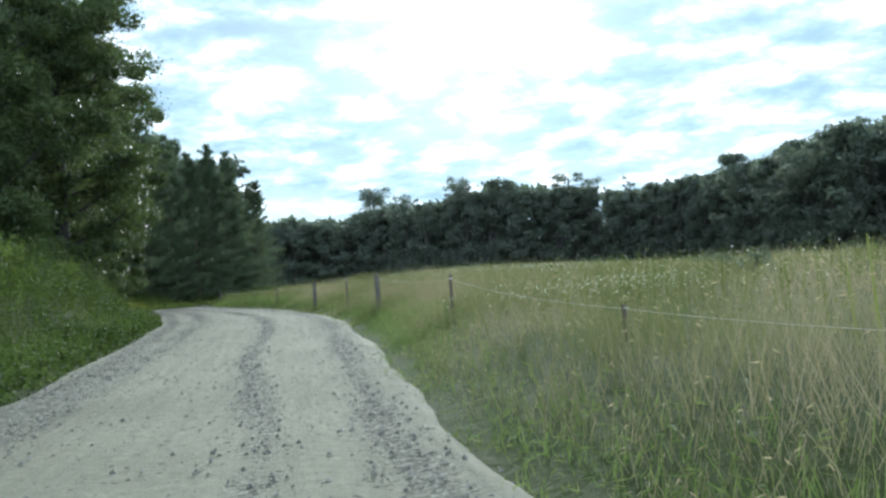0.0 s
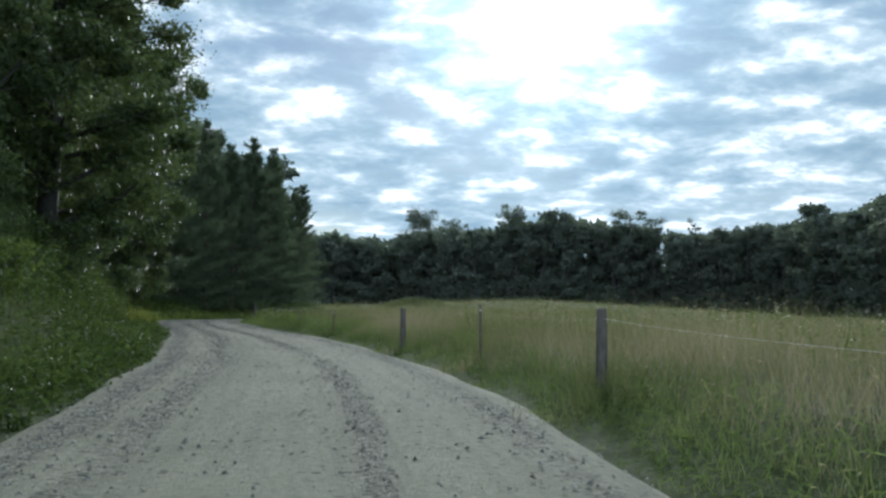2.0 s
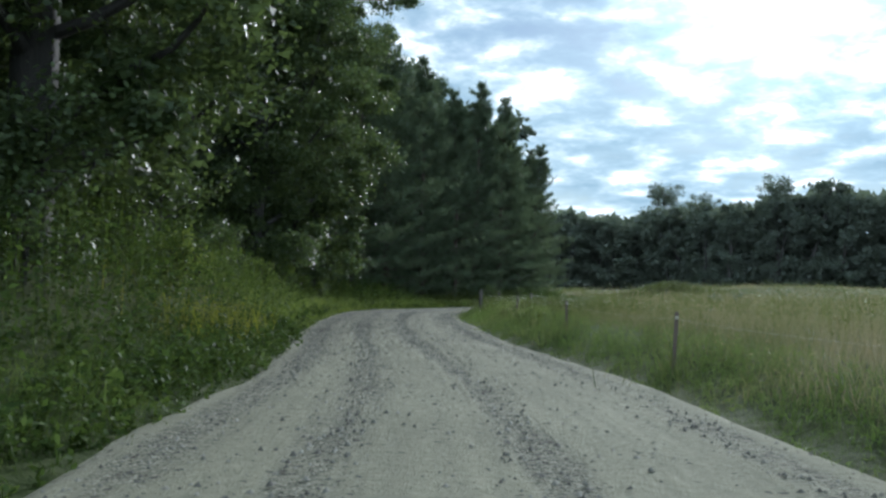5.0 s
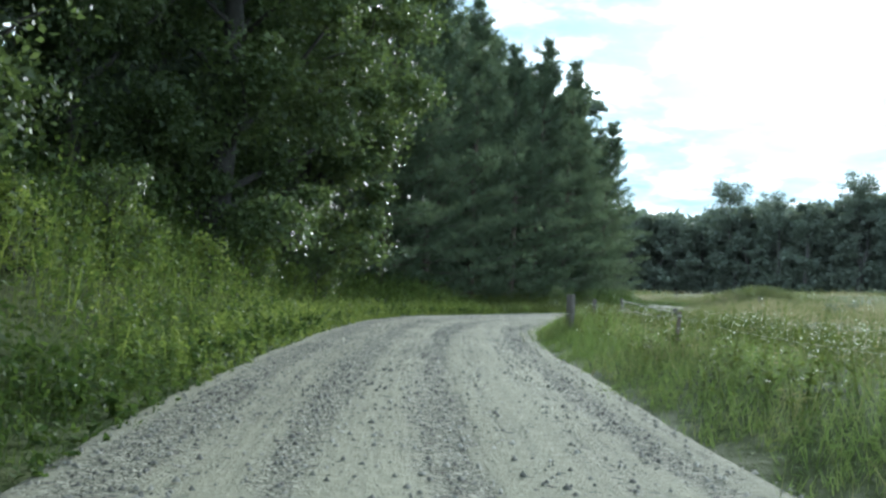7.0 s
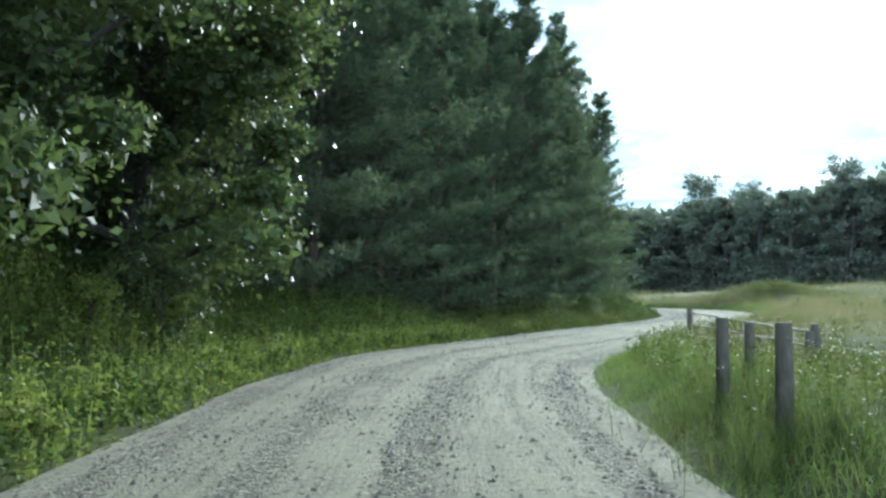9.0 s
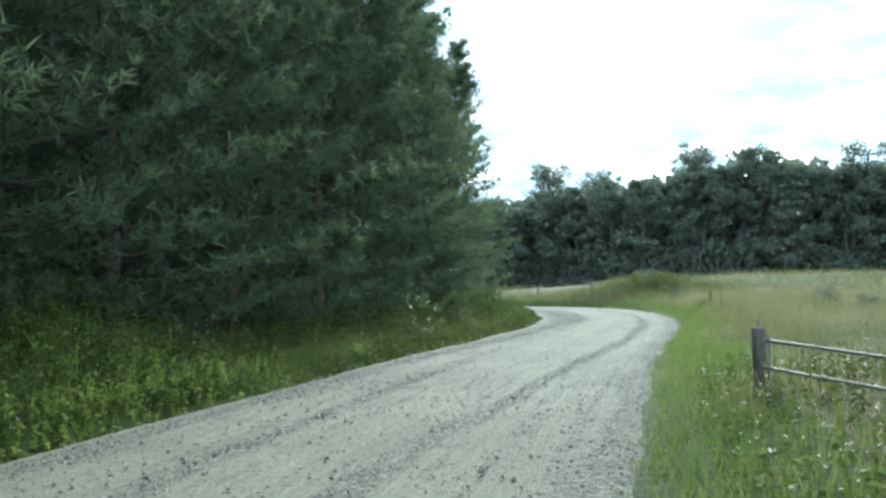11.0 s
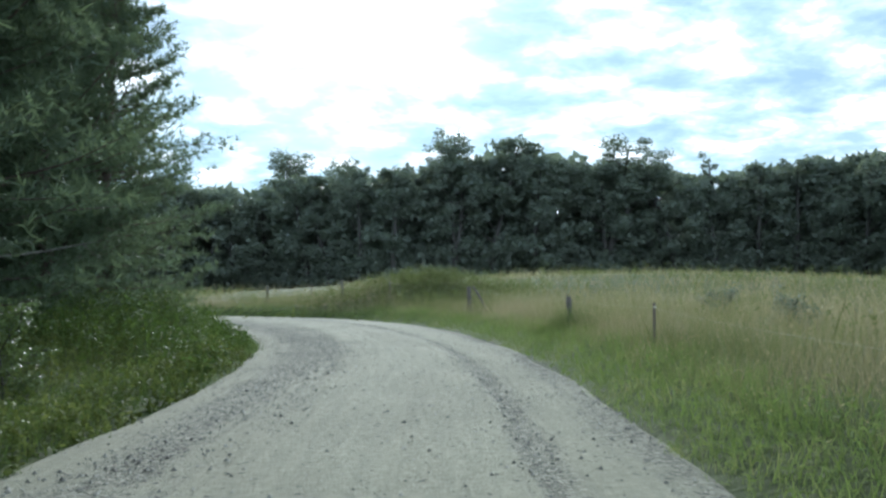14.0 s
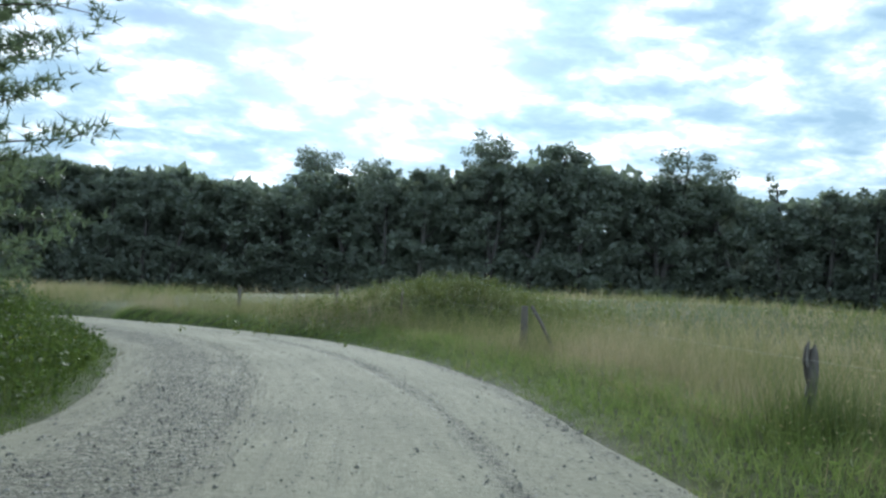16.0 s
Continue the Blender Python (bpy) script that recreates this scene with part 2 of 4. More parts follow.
M_FIELD = leaf_material("field_grass", [(0.12, (0.058, 0.084, 0.026)), (0.40, (0.105, 0.124, 0.044)), (0.63, (0.170, 0.158, 0.076)), (0.96, (0.29, 0.24, 0.155))], 0.7, 0.40, 0.15, 2.2, 0.25, 0.14)
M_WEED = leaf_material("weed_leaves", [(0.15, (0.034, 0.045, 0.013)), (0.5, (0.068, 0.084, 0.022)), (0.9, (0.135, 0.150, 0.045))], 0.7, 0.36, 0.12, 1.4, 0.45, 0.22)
# bank leaves: the roadside trees' shade is put into this darker green
M_BANK = leaf_material("shade_darkened_bank_leaves", [(0.15, (0.024, 0.042, 0.010)), (0.5, (0.050, 0.080, 0.018)), (0.9, (0.100, 0.135, 0.032))], 0.7, 0.36, 0.12, 1.5, 0.45, 0.16)
M_LUSH = leaf_material("lush_weed_leaves", [(0.15, (0.055, 0.085, 0.018)), (0.5, (0.105, 0.140, 0.030)), (0.9, (0.19, 0.215, 0.055))], 0.7, 0.40, 0.12, 1.2, 0.5, 0.4)
M_SEED = leaf_material("seed_heads", [(0.1, (0.22, 0.16, 0.09)), (0.9, (0.42, 0.33, 0.21))], 0.7, 0.35, 0.2)
M_FLOWER = leaf_material("pale_flowers", [(0.1, (0.55, 0.56, 0.42)), (0.9, (0.8, 0.8, 0.68))], 0.7, 0.3, 0.2)
M_YELLOW = leaf_material("yellow_flowers", [(0.1, (0.45, 0.36, 0.04)), (0.9, (0.6, 0.5, 0.06))], 0.7, 0.3, 0.2)
M_BARK = bark_material("grey_bark", (0.018, 0.016, 0.014), (0.045, 0.040, 0.035))
M_PINEBARK = bark_material("pine_bark", (0.035, 0.026, 0.021), (0.11, 0.078, 0.06))
M_POST = bark_material("weathered_post", (0.040, 0.035, 0.030), (0.13, 0.115, 0.10))
M_STEEL = plain("rusty_steel", (0.11, 0.085, 0.07), 0.7, 0.4)
M_GALV = plain("galvanised_tube", (0.33, 0.31, 0.26), 0.65, 0.2)
M_WIRE = plain("pale_fence_cord", (0.36, 0.34, 0.28), 0.7)
M_GOLD = leaf_material("goldenrod", [(0.1, (0.07, 0.085, 0.013)), (0.6, (0.12, 0.118, 0.018)), (0.95, (0.20, 0.17, 0.026))], 0.7, 0.4, 0.1)
M_STONE = leaf_material("loose_stones", [(0.1, (0.050, 0.047, 0.040)), (0.5, (0.12, 0.113, 0.096)), (0.9, (0.29, 0.275, 0.23))], 0.85, 0.0, 0.2)


# ---------------------------------------------------------------- mesh helpers
def quick_mesh(name, V, F, mats, mat_index=None, smooth=False):
    """A mesh from arrays: V n x 3, F m x k with k the same for all faces."""
    me = bpy.data.meshes.new(name)
    V, F = np.asarray(V, dtype=np.float32), np.asarray(F, dtype=np.int32)
    k = F.shape[1]
    me.vertices.add(len(V))
    me.vertices.foreach_set("co", V.ravel())
    me.loops.add(F.size)
    me.loops.foreach_set("vertex_index", F.ravel())
    me.polygons.add(len(F))
    me.polygons.foreach_set("loop_start", np.arange(0, F.size, k, dtype=np.int32))
    if smooth:
        me.polygons.foreach_set("use_smooth", np.ones(len(F), dtype=bool))
    for m in (mats if isinstance(mats, (list, tuple)) else [mats]):
        me.materials.append(m)
    if mat_index is not None:
        me.polygons.foreach_set("material_index", np.asarray(mat_index, dtype=np.int32))
    me.update(calc_edges=True)
    return me


def part(name, me, parent, label=""):
    ob = new(name, me)
    ob.parent = parent
    return tagged(ob, label)


def bm_mesh(name, bm, mat):
    me = bpy.data.meshes.new(name)
    bm.to_mesh(me)
    bm.free()
    me.materials.append(mat)
    return me


def tube_arrays(paths, sides=5):
    """Tapered tubes along paths; a path is (points n x 3, radii n)."""
    VV, FF, base = [], [], 0
    ang = np.linspace(0, 2 * np.pi, sides, endpoint=False)
    for pts, rad in paths:
        pts, rad = np.asarray(pts, float), np.asarray(rad, float)
        tan = np.gradient(pts, axis=0)
        tan /= np.linalg.norm(tan, axis=1)[:, None] + 1e-9
        ref = np.where(np.abs(tan[:, 2:3]) > 0.9, np.array([[1.0, 0, 0]]), np.array([[0, 0, 1.0]]))
        u = np.cross(tan, ref)
        u /= np.linalg.norm(u, axis=1)[:, None] + 1e-9
        v = np.cross(tan, u)
        ring = pts[:, None, :] + rad[:, None, None] * (np.cos(ang)[None, :, None] * u[:, None, :] + np.sin(ang)[None, :, None] * v[:, None, :])
        n = len(pts)
        VV.append(ring.reshape(-1, 3))
        i = np.arange(n - 1)[:, None] * sides
        j = np.arange(sides)[None, :]
        j2 = (j + 1) % sides
        FF.append((np.stack([i + j, i + j2, i + sides + j2, i + sides + j], -1) + base).reshape(-1, 4))
        base += n * sides
    return np.concatenate(VV), np.concatenate(FF)


def leaf_quads(rng, P, size, flat=0.3, aspect=0.6, face=None):
    """Leaf-shaped quads (rhombs) at points P, turned at random; flat leans them to the level, face turns them outwards."""
    n = len(P)
    d = rng.normal(size=(n, 3))
    d[:, 2] *= 0.6
    d /= np.linalg.norm(d, axis=1)[:, None]
    nrm = rng.normal(size=(n, 3))
    nrm[:, 2] = np.abs(nrm[:, 2]) + flat * 2
    if face is not None:
        nrm = nrm * 0.55 + face * 1.3
    s = np.cross(d, nrm)
    s /= np.linalg.norm(s, axis=1)[:, None] + 1e-9
    L = (size * rng.uniform(0.6, 1.3, n))[:, None]
    a, c = P - d * L * 0.5, P + d * L * 0.5
    up = np.cross(s, d)
    b = P - d * L * 0.08 + s * L * aspect * 0.5 + up * L * 0.06
    e = P - d * L * 0.08 - s * L * aspect * 0.5 + up * L * 0.06
    V = np.stack([a, b, c, e], 1).reshape(-1, 3)
    F = np.arange(4 * n).reshape(n, 4)
    return V, F


def leaf_tris(rng, P, size):
    """Three-cornered sprays of leaves at points P, turned at random."""
    n = len(P)
    d = rng.normal(size=(n, 3))
    d /= np.linalg.norm(d, axis=1)[:, None]
    nrm = rng.normal(size=(n, 3)) + np.array([0, 0, 0.5])
    q = np.cross(d, nrm)
    q /= np.linalg.norm(q, axis=1)[:, None] + 1e-9
    L = (np.broadcast_to(size, n) * rng.uniform(0.6, 1.35, n))[:, None]
    k = rng.uniform(0.35, 0.6, (n, 1))
    V = np.stack([P - d * L * 0.5, P + d * L * 0.5, P + q * L * k * 1.4 + d * L * rng.uniform(-0.3, 0.3, (n, 1))], 1).reshape(-1, 3)
    return V, np.arange(3 * n).reshape(n, 3)


def blades(rng, P, h, w, lean):
    """Grass blades at points P: heights h, widths w, sideways lean at the tip."""
    n = len(P)
    th = rng.uniform(0, 2 * np.pi, n)
    side = np.stack([np.cos(th), np.sin(th), np.zeros(n)], 1) * (w * 0.5)[:, None]
    ph = rng.uniform(0, 2 * np.pi, n)
    ln = np.stack([np.cos(ph), np.sin(ph), np.zeros(n)], 1) * (h * lean * rng.uniform(0.2, 1.0, n))[:, None]
    up = np.zeros((n, 3))
    up[:, 2] = h
    V = np.stack([P - side, P + side, P + up + ln], 1).reshape(-1, 3)
    return V, np.arange(3 * n).reshape(n, 3)


def joined(chunks):
    VV, FF, base = [], [], 0
    for V, F in chunks:
        VV.append(V)
        FF.append(F + base)
        base += len(V)
    return np.concatenate(VV), np.concatenate(FF)


# ---------------------------------------------------------------- lie of the land
# centre line of the road: x, y, width
ROAD = [
    (24, -70, 5.0), (10.5, -34, 5.0), (2.4, -11, 4.8), (-0.7, 0, 4.6), (-2.0, 6, 4.5), (-3.2, 14, 4.7), (-4.5, 22, 5.0), (-6.18, 30, 5.0), (-7.28, 34, 5.05), (-8.45, 38, 5.05),
    (-9.7, 42, 4.8), (-11.2, 46, 4.5), (-12.85, 50, 4.3), (-14.3, 54, 4.25), (-15.6, 58, 4.25), (-16.85, 62, 4.35), (-17.93, 66, 4.6), (-18.83, 70, 4.85), (-19.4, 74, 5.2),
    (-19.25, 78, 5.4), (-18.8, 82, 5.4), (-17.75, 90, 5.4), (-16.45, 98, 5.5), (-15.5, 104, 5.65), (-14.8, 110, 5.9), (-14.55, 116, 6.1), (-14.85, 122, 6.8),
    (-16.0, 128.5, 7.2), (-18.6, 134.5, 7.4), (-24.0, 139.3, 6.6), (-32, 141.5, 6.0), (-85, 150, 5.6), (-150, 162, 5.6),
]


def smooth_line(rows, step):
    rows = np.array(rows, float)
    out = []
    for i in range(len(rows) - 1):
        p0, p1, p2, p3 = rows[max(i - 1, 0)], rows[i], rows[i + 1], rows[min(i + 2, len(rows) - 1)]
        k = max(2, int(np.linalg.norm(p2[:2] - p1[:2]) / step))
        for u in np.arange(k) / k:
            out.append(0.5 * (2 * p1 + (p2 - p0) * u + (2 * p0 - 5 * p1 + 4 * p2 - p3) * u * u + (3 * p1 - p0 - 3 * p2 + p3) * u ** 3))
    out.append(rows[-1])
    return np.array(out)


LINE = smooth_line(ROAD, 0.5)
ROAD_Y = (-20, 0, 9, 19, 25, 30, 44, 57, 66, 73, 80, 91, 105, 125)       # the road's rise and fall
ROAD_Z = (0, 0.02, 0.11, 0.20, 0.25, 0.26, 0.26, 0.28, 0.18, 0.06, -0.02, -0.07, -0.14, -0.17)
TANG = np.gradient(LINE[:, :2], axis=0)
TANG /= np.linalg.norm(TANG, axis=1)[:, None]
RIGHT = np.stack([TANG[:, 1], -TANG[:, 0]], 1)
ALONG = np.concatenate([[0], np.cumsum(np.linalg.norm(np.diff(LINE[:, :2], axis=0), axis=1))])


def from_road(x, y):
    """Metres outside the road's edge (negative on it), and +1 on the right-hand side, -1 on the left."""
    x, y = np.ravel(x), np.ravel(y)
    d, s = np.empty(len(x)), np.empty(len(x))
    for a in range(0, len(x), 4000):
        dx = x[a:a + 4000, None] - LINE[None, :, 0]
        dy = y[a:a + 4000, None] - LINE[None, :, 1]
        q = dx * dx + dy * dy
        k = q.argmin(1)
        r = np.arange(len(k))
        d[a:a + 4000] = np.sqrt(q[r, k]) - LINE[k, 2] * 0.5
        s[a:a + 4000] = np.sign(dx[r, k] * RIGHT[k, 0] + dy[r, k] * RIGHT[k, 1])
    return d, s


def waves(x, y, f, seed):
    r = np.random.RandomState(seed)
    z = np.zeros(len(x))
    for i in range(6):
        a, p, k = r.uniform(0, 2 * np.pi), r.uniform(0, 2 * np.pi), f * r.uniform(0.6, 1.6)
        z += np.sin((x * np.cos(a) + y * np.sin(a)) * k + p)
    return z / 6


def step01(v, a, b):
    t = np.clip((v - a) / (b - a), 0, 1)
    return t * t * (3 - 2 * t)


MOUND = (-9.8, 139.8)


def land(x, y, d=None, s=None):
    """Height of the ground."""
    x, y = np.ravel(x).astype(float), np.ravel(y).astype(float)
    if d is None:
        d, s = from_road(x, y)
    z = np.interp(y, ROAD_Y, ROAD_Z) * (1 - step01(d, 15, 60)) - 0.07 + 0.11 * step01(d, -0.05, 0.5) + 0.05 * waves(x, y, 1.6, 3) * step01(d, 0.2, 1.5)
    left = (s < 0)
    z += np.where(left, (1.35 - 0.65 * step01(y, 60, 76)) * step01(d, 0.4, 4.5) * step01(y, 5, 28) * (1 - step01(y, 76, 92)), 0)
    z += np.where(left, 0.25 * step01(d, 1.0, 5.0) * step01(y, 95, 108), (0.38 - 0.33 * step01(d, 0.8, 3.0) * step01(y, 63, 71) * (1 - step01(y, 75.5, 79))) * step01(d, 0.1, 1.5) - 0.3 * step01(d, 20, 70))
    hill = 1.95 * np.exp(-(((x - 8) / 26.0) ** 2 + ((y - 165) / 42.0) ** 2))
    z += hill * step01(d, 1.0, 25.0) + 0.25 * waves(x, y, 0.12, 8) * step01(d, 4, 25)
    z += 1.2 * np.exp(-(((x - MOUND[0]) / 3.8) ** 2 + ((y - MOUND[1]) / 3.2) ** 2)) * step01(d, 0.3, 3.0)
    far = np.hypot(x - 0, y - 120)
    z += 30 * step01(far, 350, 1800)
    return z


def axis_lines(a, b, fine, grow, end):
    mid = list(np.arange(a, b + 1e-6, fine))
    lo, hi, st = [a], [b], fine
    while lo[-1] > -end:
        st *= grow
        lo.append(lo[-1] - st)
        hi.append(hi[-1] + st)
    return np.array(lo[:0:-1] + mid + hi[1:])


def build_ground():
    xs, ys = axis_lines(-29, 8, 0.6, 1.17, 2500), axis_lines(-4, 148, 0.75, 1.17, 2500)
    X, Y = np.meshgrid(xs, ys)
    Z = land(X, Y)
    nx, ny = len(xs), len(ys)
    V = np.stack([X.ravel(), Y.ravel(), Z], 1)
    i = (np.arange(ny - 1)[:, None] * nx + np.arange(nx - 1)[None, :]).ravel()
    F = np.stack([i, i + 1, i + nx + 1, i + nx], 1)
    ob = new("ground", quick_mesh("ground", V, F, M_GROUND, smooth=True))
    tagged(ob, "rough meadow ground under grass, gently rolling", "ground", kind="structure")


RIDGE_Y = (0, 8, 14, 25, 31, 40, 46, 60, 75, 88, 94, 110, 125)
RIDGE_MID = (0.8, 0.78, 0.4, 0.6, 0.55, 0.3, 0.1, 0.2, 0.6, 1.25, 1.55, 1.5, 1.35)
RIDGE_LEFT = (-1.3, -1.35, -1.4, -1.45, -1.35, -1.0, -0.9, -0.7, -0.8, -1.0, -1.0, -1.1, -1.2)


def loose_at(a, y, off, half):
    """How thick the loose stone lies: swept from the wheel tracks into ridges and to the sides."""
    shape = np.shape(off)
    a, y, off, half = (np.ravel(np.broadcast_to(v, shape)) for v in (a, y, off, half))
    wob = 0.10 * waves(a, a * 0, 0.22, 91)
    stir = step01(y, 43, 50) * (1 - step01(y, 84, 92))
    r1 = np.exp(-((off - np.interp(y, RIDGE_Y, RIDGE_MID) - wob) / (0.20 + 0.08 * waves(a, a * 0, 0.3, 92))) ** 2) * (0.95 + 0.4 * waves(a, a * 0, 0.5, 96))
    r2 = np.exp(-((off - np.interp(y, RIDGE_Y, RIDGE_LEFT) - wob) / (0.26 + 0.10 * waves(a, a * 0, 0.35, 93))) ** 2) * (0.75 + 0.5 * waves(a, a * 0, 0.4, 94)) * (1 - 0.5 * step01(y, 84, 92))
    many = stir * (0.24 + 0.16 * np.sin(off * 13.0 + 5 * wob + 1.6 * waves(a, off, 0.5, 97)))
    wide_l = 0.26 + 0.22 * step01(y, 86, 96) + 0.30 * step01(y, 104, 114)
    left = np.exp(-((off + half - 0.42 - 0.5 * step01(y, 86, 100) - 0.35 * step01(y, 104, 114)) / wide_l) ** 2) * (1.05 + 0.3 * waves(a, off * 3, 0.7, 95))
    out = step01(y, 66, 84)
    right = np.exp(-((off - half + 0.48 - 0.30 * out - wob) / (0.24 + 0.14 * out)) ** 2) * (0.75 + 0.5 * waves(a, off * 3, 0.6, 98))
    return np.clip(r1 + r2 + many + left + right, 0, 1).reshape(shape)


def build_road():
    cross = np.linspace(-1, 1, 57)
    keep = (ALONG > 40)
    L, R, A = LINE[keep], RIGHT[keep], ALONG[keep]
    n, k = len(L), len(cross)
    jag_l = 0.16 * waves(A, A * 0, 0.8, 21) + 0.05 * waves(A, A * 0, 6.0, 22)
    jag_r = 0.16 * waves(A, A * 0, 0.7, 23) + 0.05 * waves(A, A * 0, 5.3, 24)
    half = L[:, 2] * 0.5 + 0.18
    off = cross[None, :] * half[:, None] + np.where(cross[None, :] > 0.8, jag_r[:, None], 0) + np.where(cross[None, :] < -0.8, jag_l[:, None], 0)
    X = L[:, 0:1] + R[:, 0:1] * off
    Y = L[:, 1:2] + R[:, 1:2] * off
    c = np.abs(cross)[None, :]
    Z = 0.05 * (1 - c ** 2) - 0.10 * step01(c, 0.90, 1.0)
    Z = Z - 0.022 * (np.exp(-((off - 0.2) / 0.28) ** 2) + np.exp(-((off + 1.25) / 0.28) ** 2) + np.exp(-((off - 1.6) / 0.28) ** 2))
    Z = Z + 0.012 * waves(X.ravel(), Y.ravel(), 3.0, 31).reshape(X.shape)
    Z = Z + np.interp(Y, ROAD_Y, ROAD_Z)
    V = np.stack([X.ravel(), Y.ravel(), Z.ravel()], 1)
    i = (np.arange(n - 1)[:, None] * k + np.arange(k - 1)[None, :]).ravel()
    F = np.stack([i, i + 1, i + k + 1, i + k], 1)
    me = quick_mesh("road", V, F, M_ROAD, smooth=True)
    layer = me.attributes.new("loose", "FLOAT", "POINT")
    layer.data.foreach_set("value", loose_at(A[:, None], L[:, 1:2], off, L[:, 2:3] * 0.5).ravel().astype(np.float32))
    layer = me.attributes.new("sand", "FLOAT", "POINT")
    gap = L[:, 2:3] * 0.5 - np.abs(off)
    layer.data.foreach_set("value", ((1 - step01(gap, 0.04, 0.26)) * (1 - 0.75 * step01(L[:, 1:2], 58, 76)) * np.where(off < 0, 0.55, 1.0)).ravel().astype(np.float32))
    uv = me.uv_layers.new(name="road")
    U = np.stack([np.repeat(A, k), off.ravel()], 1)
    uv.data.foreach_set("uv", U[F.ravel()].astype(np.float32).ravel())
    tagged(new("road", me), "pale grey gravel country road with wheel tracks", "road", kind="structure")


build_ground()
build_road()
RNG = np.random.RandomState(7)


def strip_points(rng, n, side, lo, hi, a0, a1):
    """Points beside the road: side +1 right, -1 left; lo to hi metres outside the edge; between two stretches of its length."""
    a = rng.uniform(a0, a1, n)
    k = np.searchsorted(ALONG, a).clip(0, len(LINE) - 1)
    u = rng.uniform(lo, hi, n)
    off = side * (LINE[k, 2] * 0.5 + u)
    x = LINE[k, 0] + RIGHT[k, 0] * off + rng.uniform(-0.25, 0.25, n) * TANG[k, 0]
    y = LINE[k, 1] + RIGHT[k, 1] * off + rng.uniform(-0.25, 0.25, n) * TANG[k, 1]
    return x, y, u


def on_land(x, y):
    d, s = from_road(x, y)
    return np.stack([x, y, land(x, y, d, s) - 0.02], 1), d, s


def station(y):
    return float(ALONG[int(np.abs(LINE[:int(len(LINE) * 0.8), 1] - y).argmin())])


# ---------------------------------------------------------------- trees
def branch_path(rng, start, heading, length, r0, rise=0.3, n=6, wob=0.12):
    pts, p, h = [np.array(start, float)], np.array(start, float), np.array(heading, float)
    for i in range(n):
        h = h + rng.normal(0, wob, 3) + np.array([0, 0, rise / n])
        h /= np.linalg.norm(h)
        p = p + h * length / n
        pts.append(p.copy())
    return np.array(pts), np.linspace(r0, r0 * 0.18, n + 1)


def broad_tree(seed, height, spread, low, leaves, leaf, clumps, mat, name="tree", sides=6, open_crown=0.0, twigs=True, limbs=0, inner=0):
    """A broad-leaved tree: trunk with limbs, and a crown of single leaves gathered in clumps round the twigs."""
    rng = np.random.RandomState(seed)
    root = new(name)
    trunk_pts, trunk_r = branch_path(rng, (0, 0, -0.3), (0, 0, 1), height * 0.82, height * 0.018, 0.2, 9, 0.05)
    paths, tips = [(trunk_pts, trunk_r)], []
    for i in range(clumps):
        t = low + (1 - low) * ((i + rng.uniform(0, 1)) / clumps)
        k = t * 0.98 * 9
        a, f = int(min(k, 8)), min(k, 8.99) - int(min(k, 8))
        start = trunk_pts[a] * (1 - f) + trunk_pts[a + 1] * f
        ang = i * 2.4 + rng.uniform(-0.5, 0.5)
        q = (t - low) / (1 - low)
        prof = (0.55 + 0.9 * q) if q < 0.35 else (0.87 * math.sqrt(max(0.03, 1 - ((q - 0.35) / 0.70) ** 2)))
        ln = spread * prof * rng.uniform(0.65, 1.15)
        path = branch_path(rng, start, (math.cos(ang), math.sin(ang), 0.25 + 0.7 * q), ln, max(0.02, height * 0.006 * (1.1 - q)), 0.35, 6, 0.16)
        paths.append(path)
        for j in ((3, 6) if limbs else (3, 4, 5, 6)):
            tips.append((path[0][j], 0.5 + 0.13 * j))
            for twig in range(1 if limbs else int(rng.rand() < 0.75)):
                sub = branch_path(rng, path[0][j], rng.normal(size=3) + (0, 0, 0.3), ln * 0.35, 0.018, 0.2, 3, 0.2)
                if twigs:
                    paths.append(sub)
                tips.append((sub[0][-1], 0.8))
    # the thickest limbs are pieces of their own
    order = sorted(range(1, len(paths)), key=lambda i: -paths[i][1][0])[:limbs]
    V, F = joined([tube_arrays(paths[:1], max(sides, 5)), tube_arrays([p for i, p in enumerate(paths) if i and i not in order], 3)])
    trunk = part("trunk", quick_mesh("trunk", V, F, M_BARK, smooth=True), root)
    for i in order:
        V, F = tube_arrays([paths[i]], sides)
        part("limb", quick_mesh("limb", V, F, M_BARK, smooth=True), trunk)
    C = np.array([t[0] for t in tips])
    keep = rng.rand(len(C)) >= open_crown
    C = C[keep]
    rad = spread * (0.235 if limbs else 0.20) * rng.uniform(0.5, 1.3, len(C))
    per = max(4, leaves // len(C))
    d = rng.normal(size=(len(C), per, 3))
    d /= np.linalg.norm(d, axis=2)[:, :, None]
    rr = rng.uniform(0.05, 1.0, (len(C), per)) ** 0.36 * rng.uniform(0.82, 1.12, (len(C), per))
    P = (C[:, None, :] + d * (rr * rad[:, None])[:, :, None] * np.array([1.0, 1.0, 0.62])).reshape(-1, 3)
    P += rng.normal(0, min(0.12, leaf * 0.5), P.shape)
    face = d.reshape(-1, 3)[P[:, 2] > 0.15]
    P = P[P[:, 2] > 0.15]
    V, F = leaf_quads(rng, P, leaf, 0.4, 0.62, face) if twigs else leaf_tris(rng, P, leaf)
    if inner:
        # shaded inner foliage, in larger sprays
        e = rng.normal(size=(len(C), inner, 3))
        e /= np.linalg.norm(e, axis=2)[:, :, None]
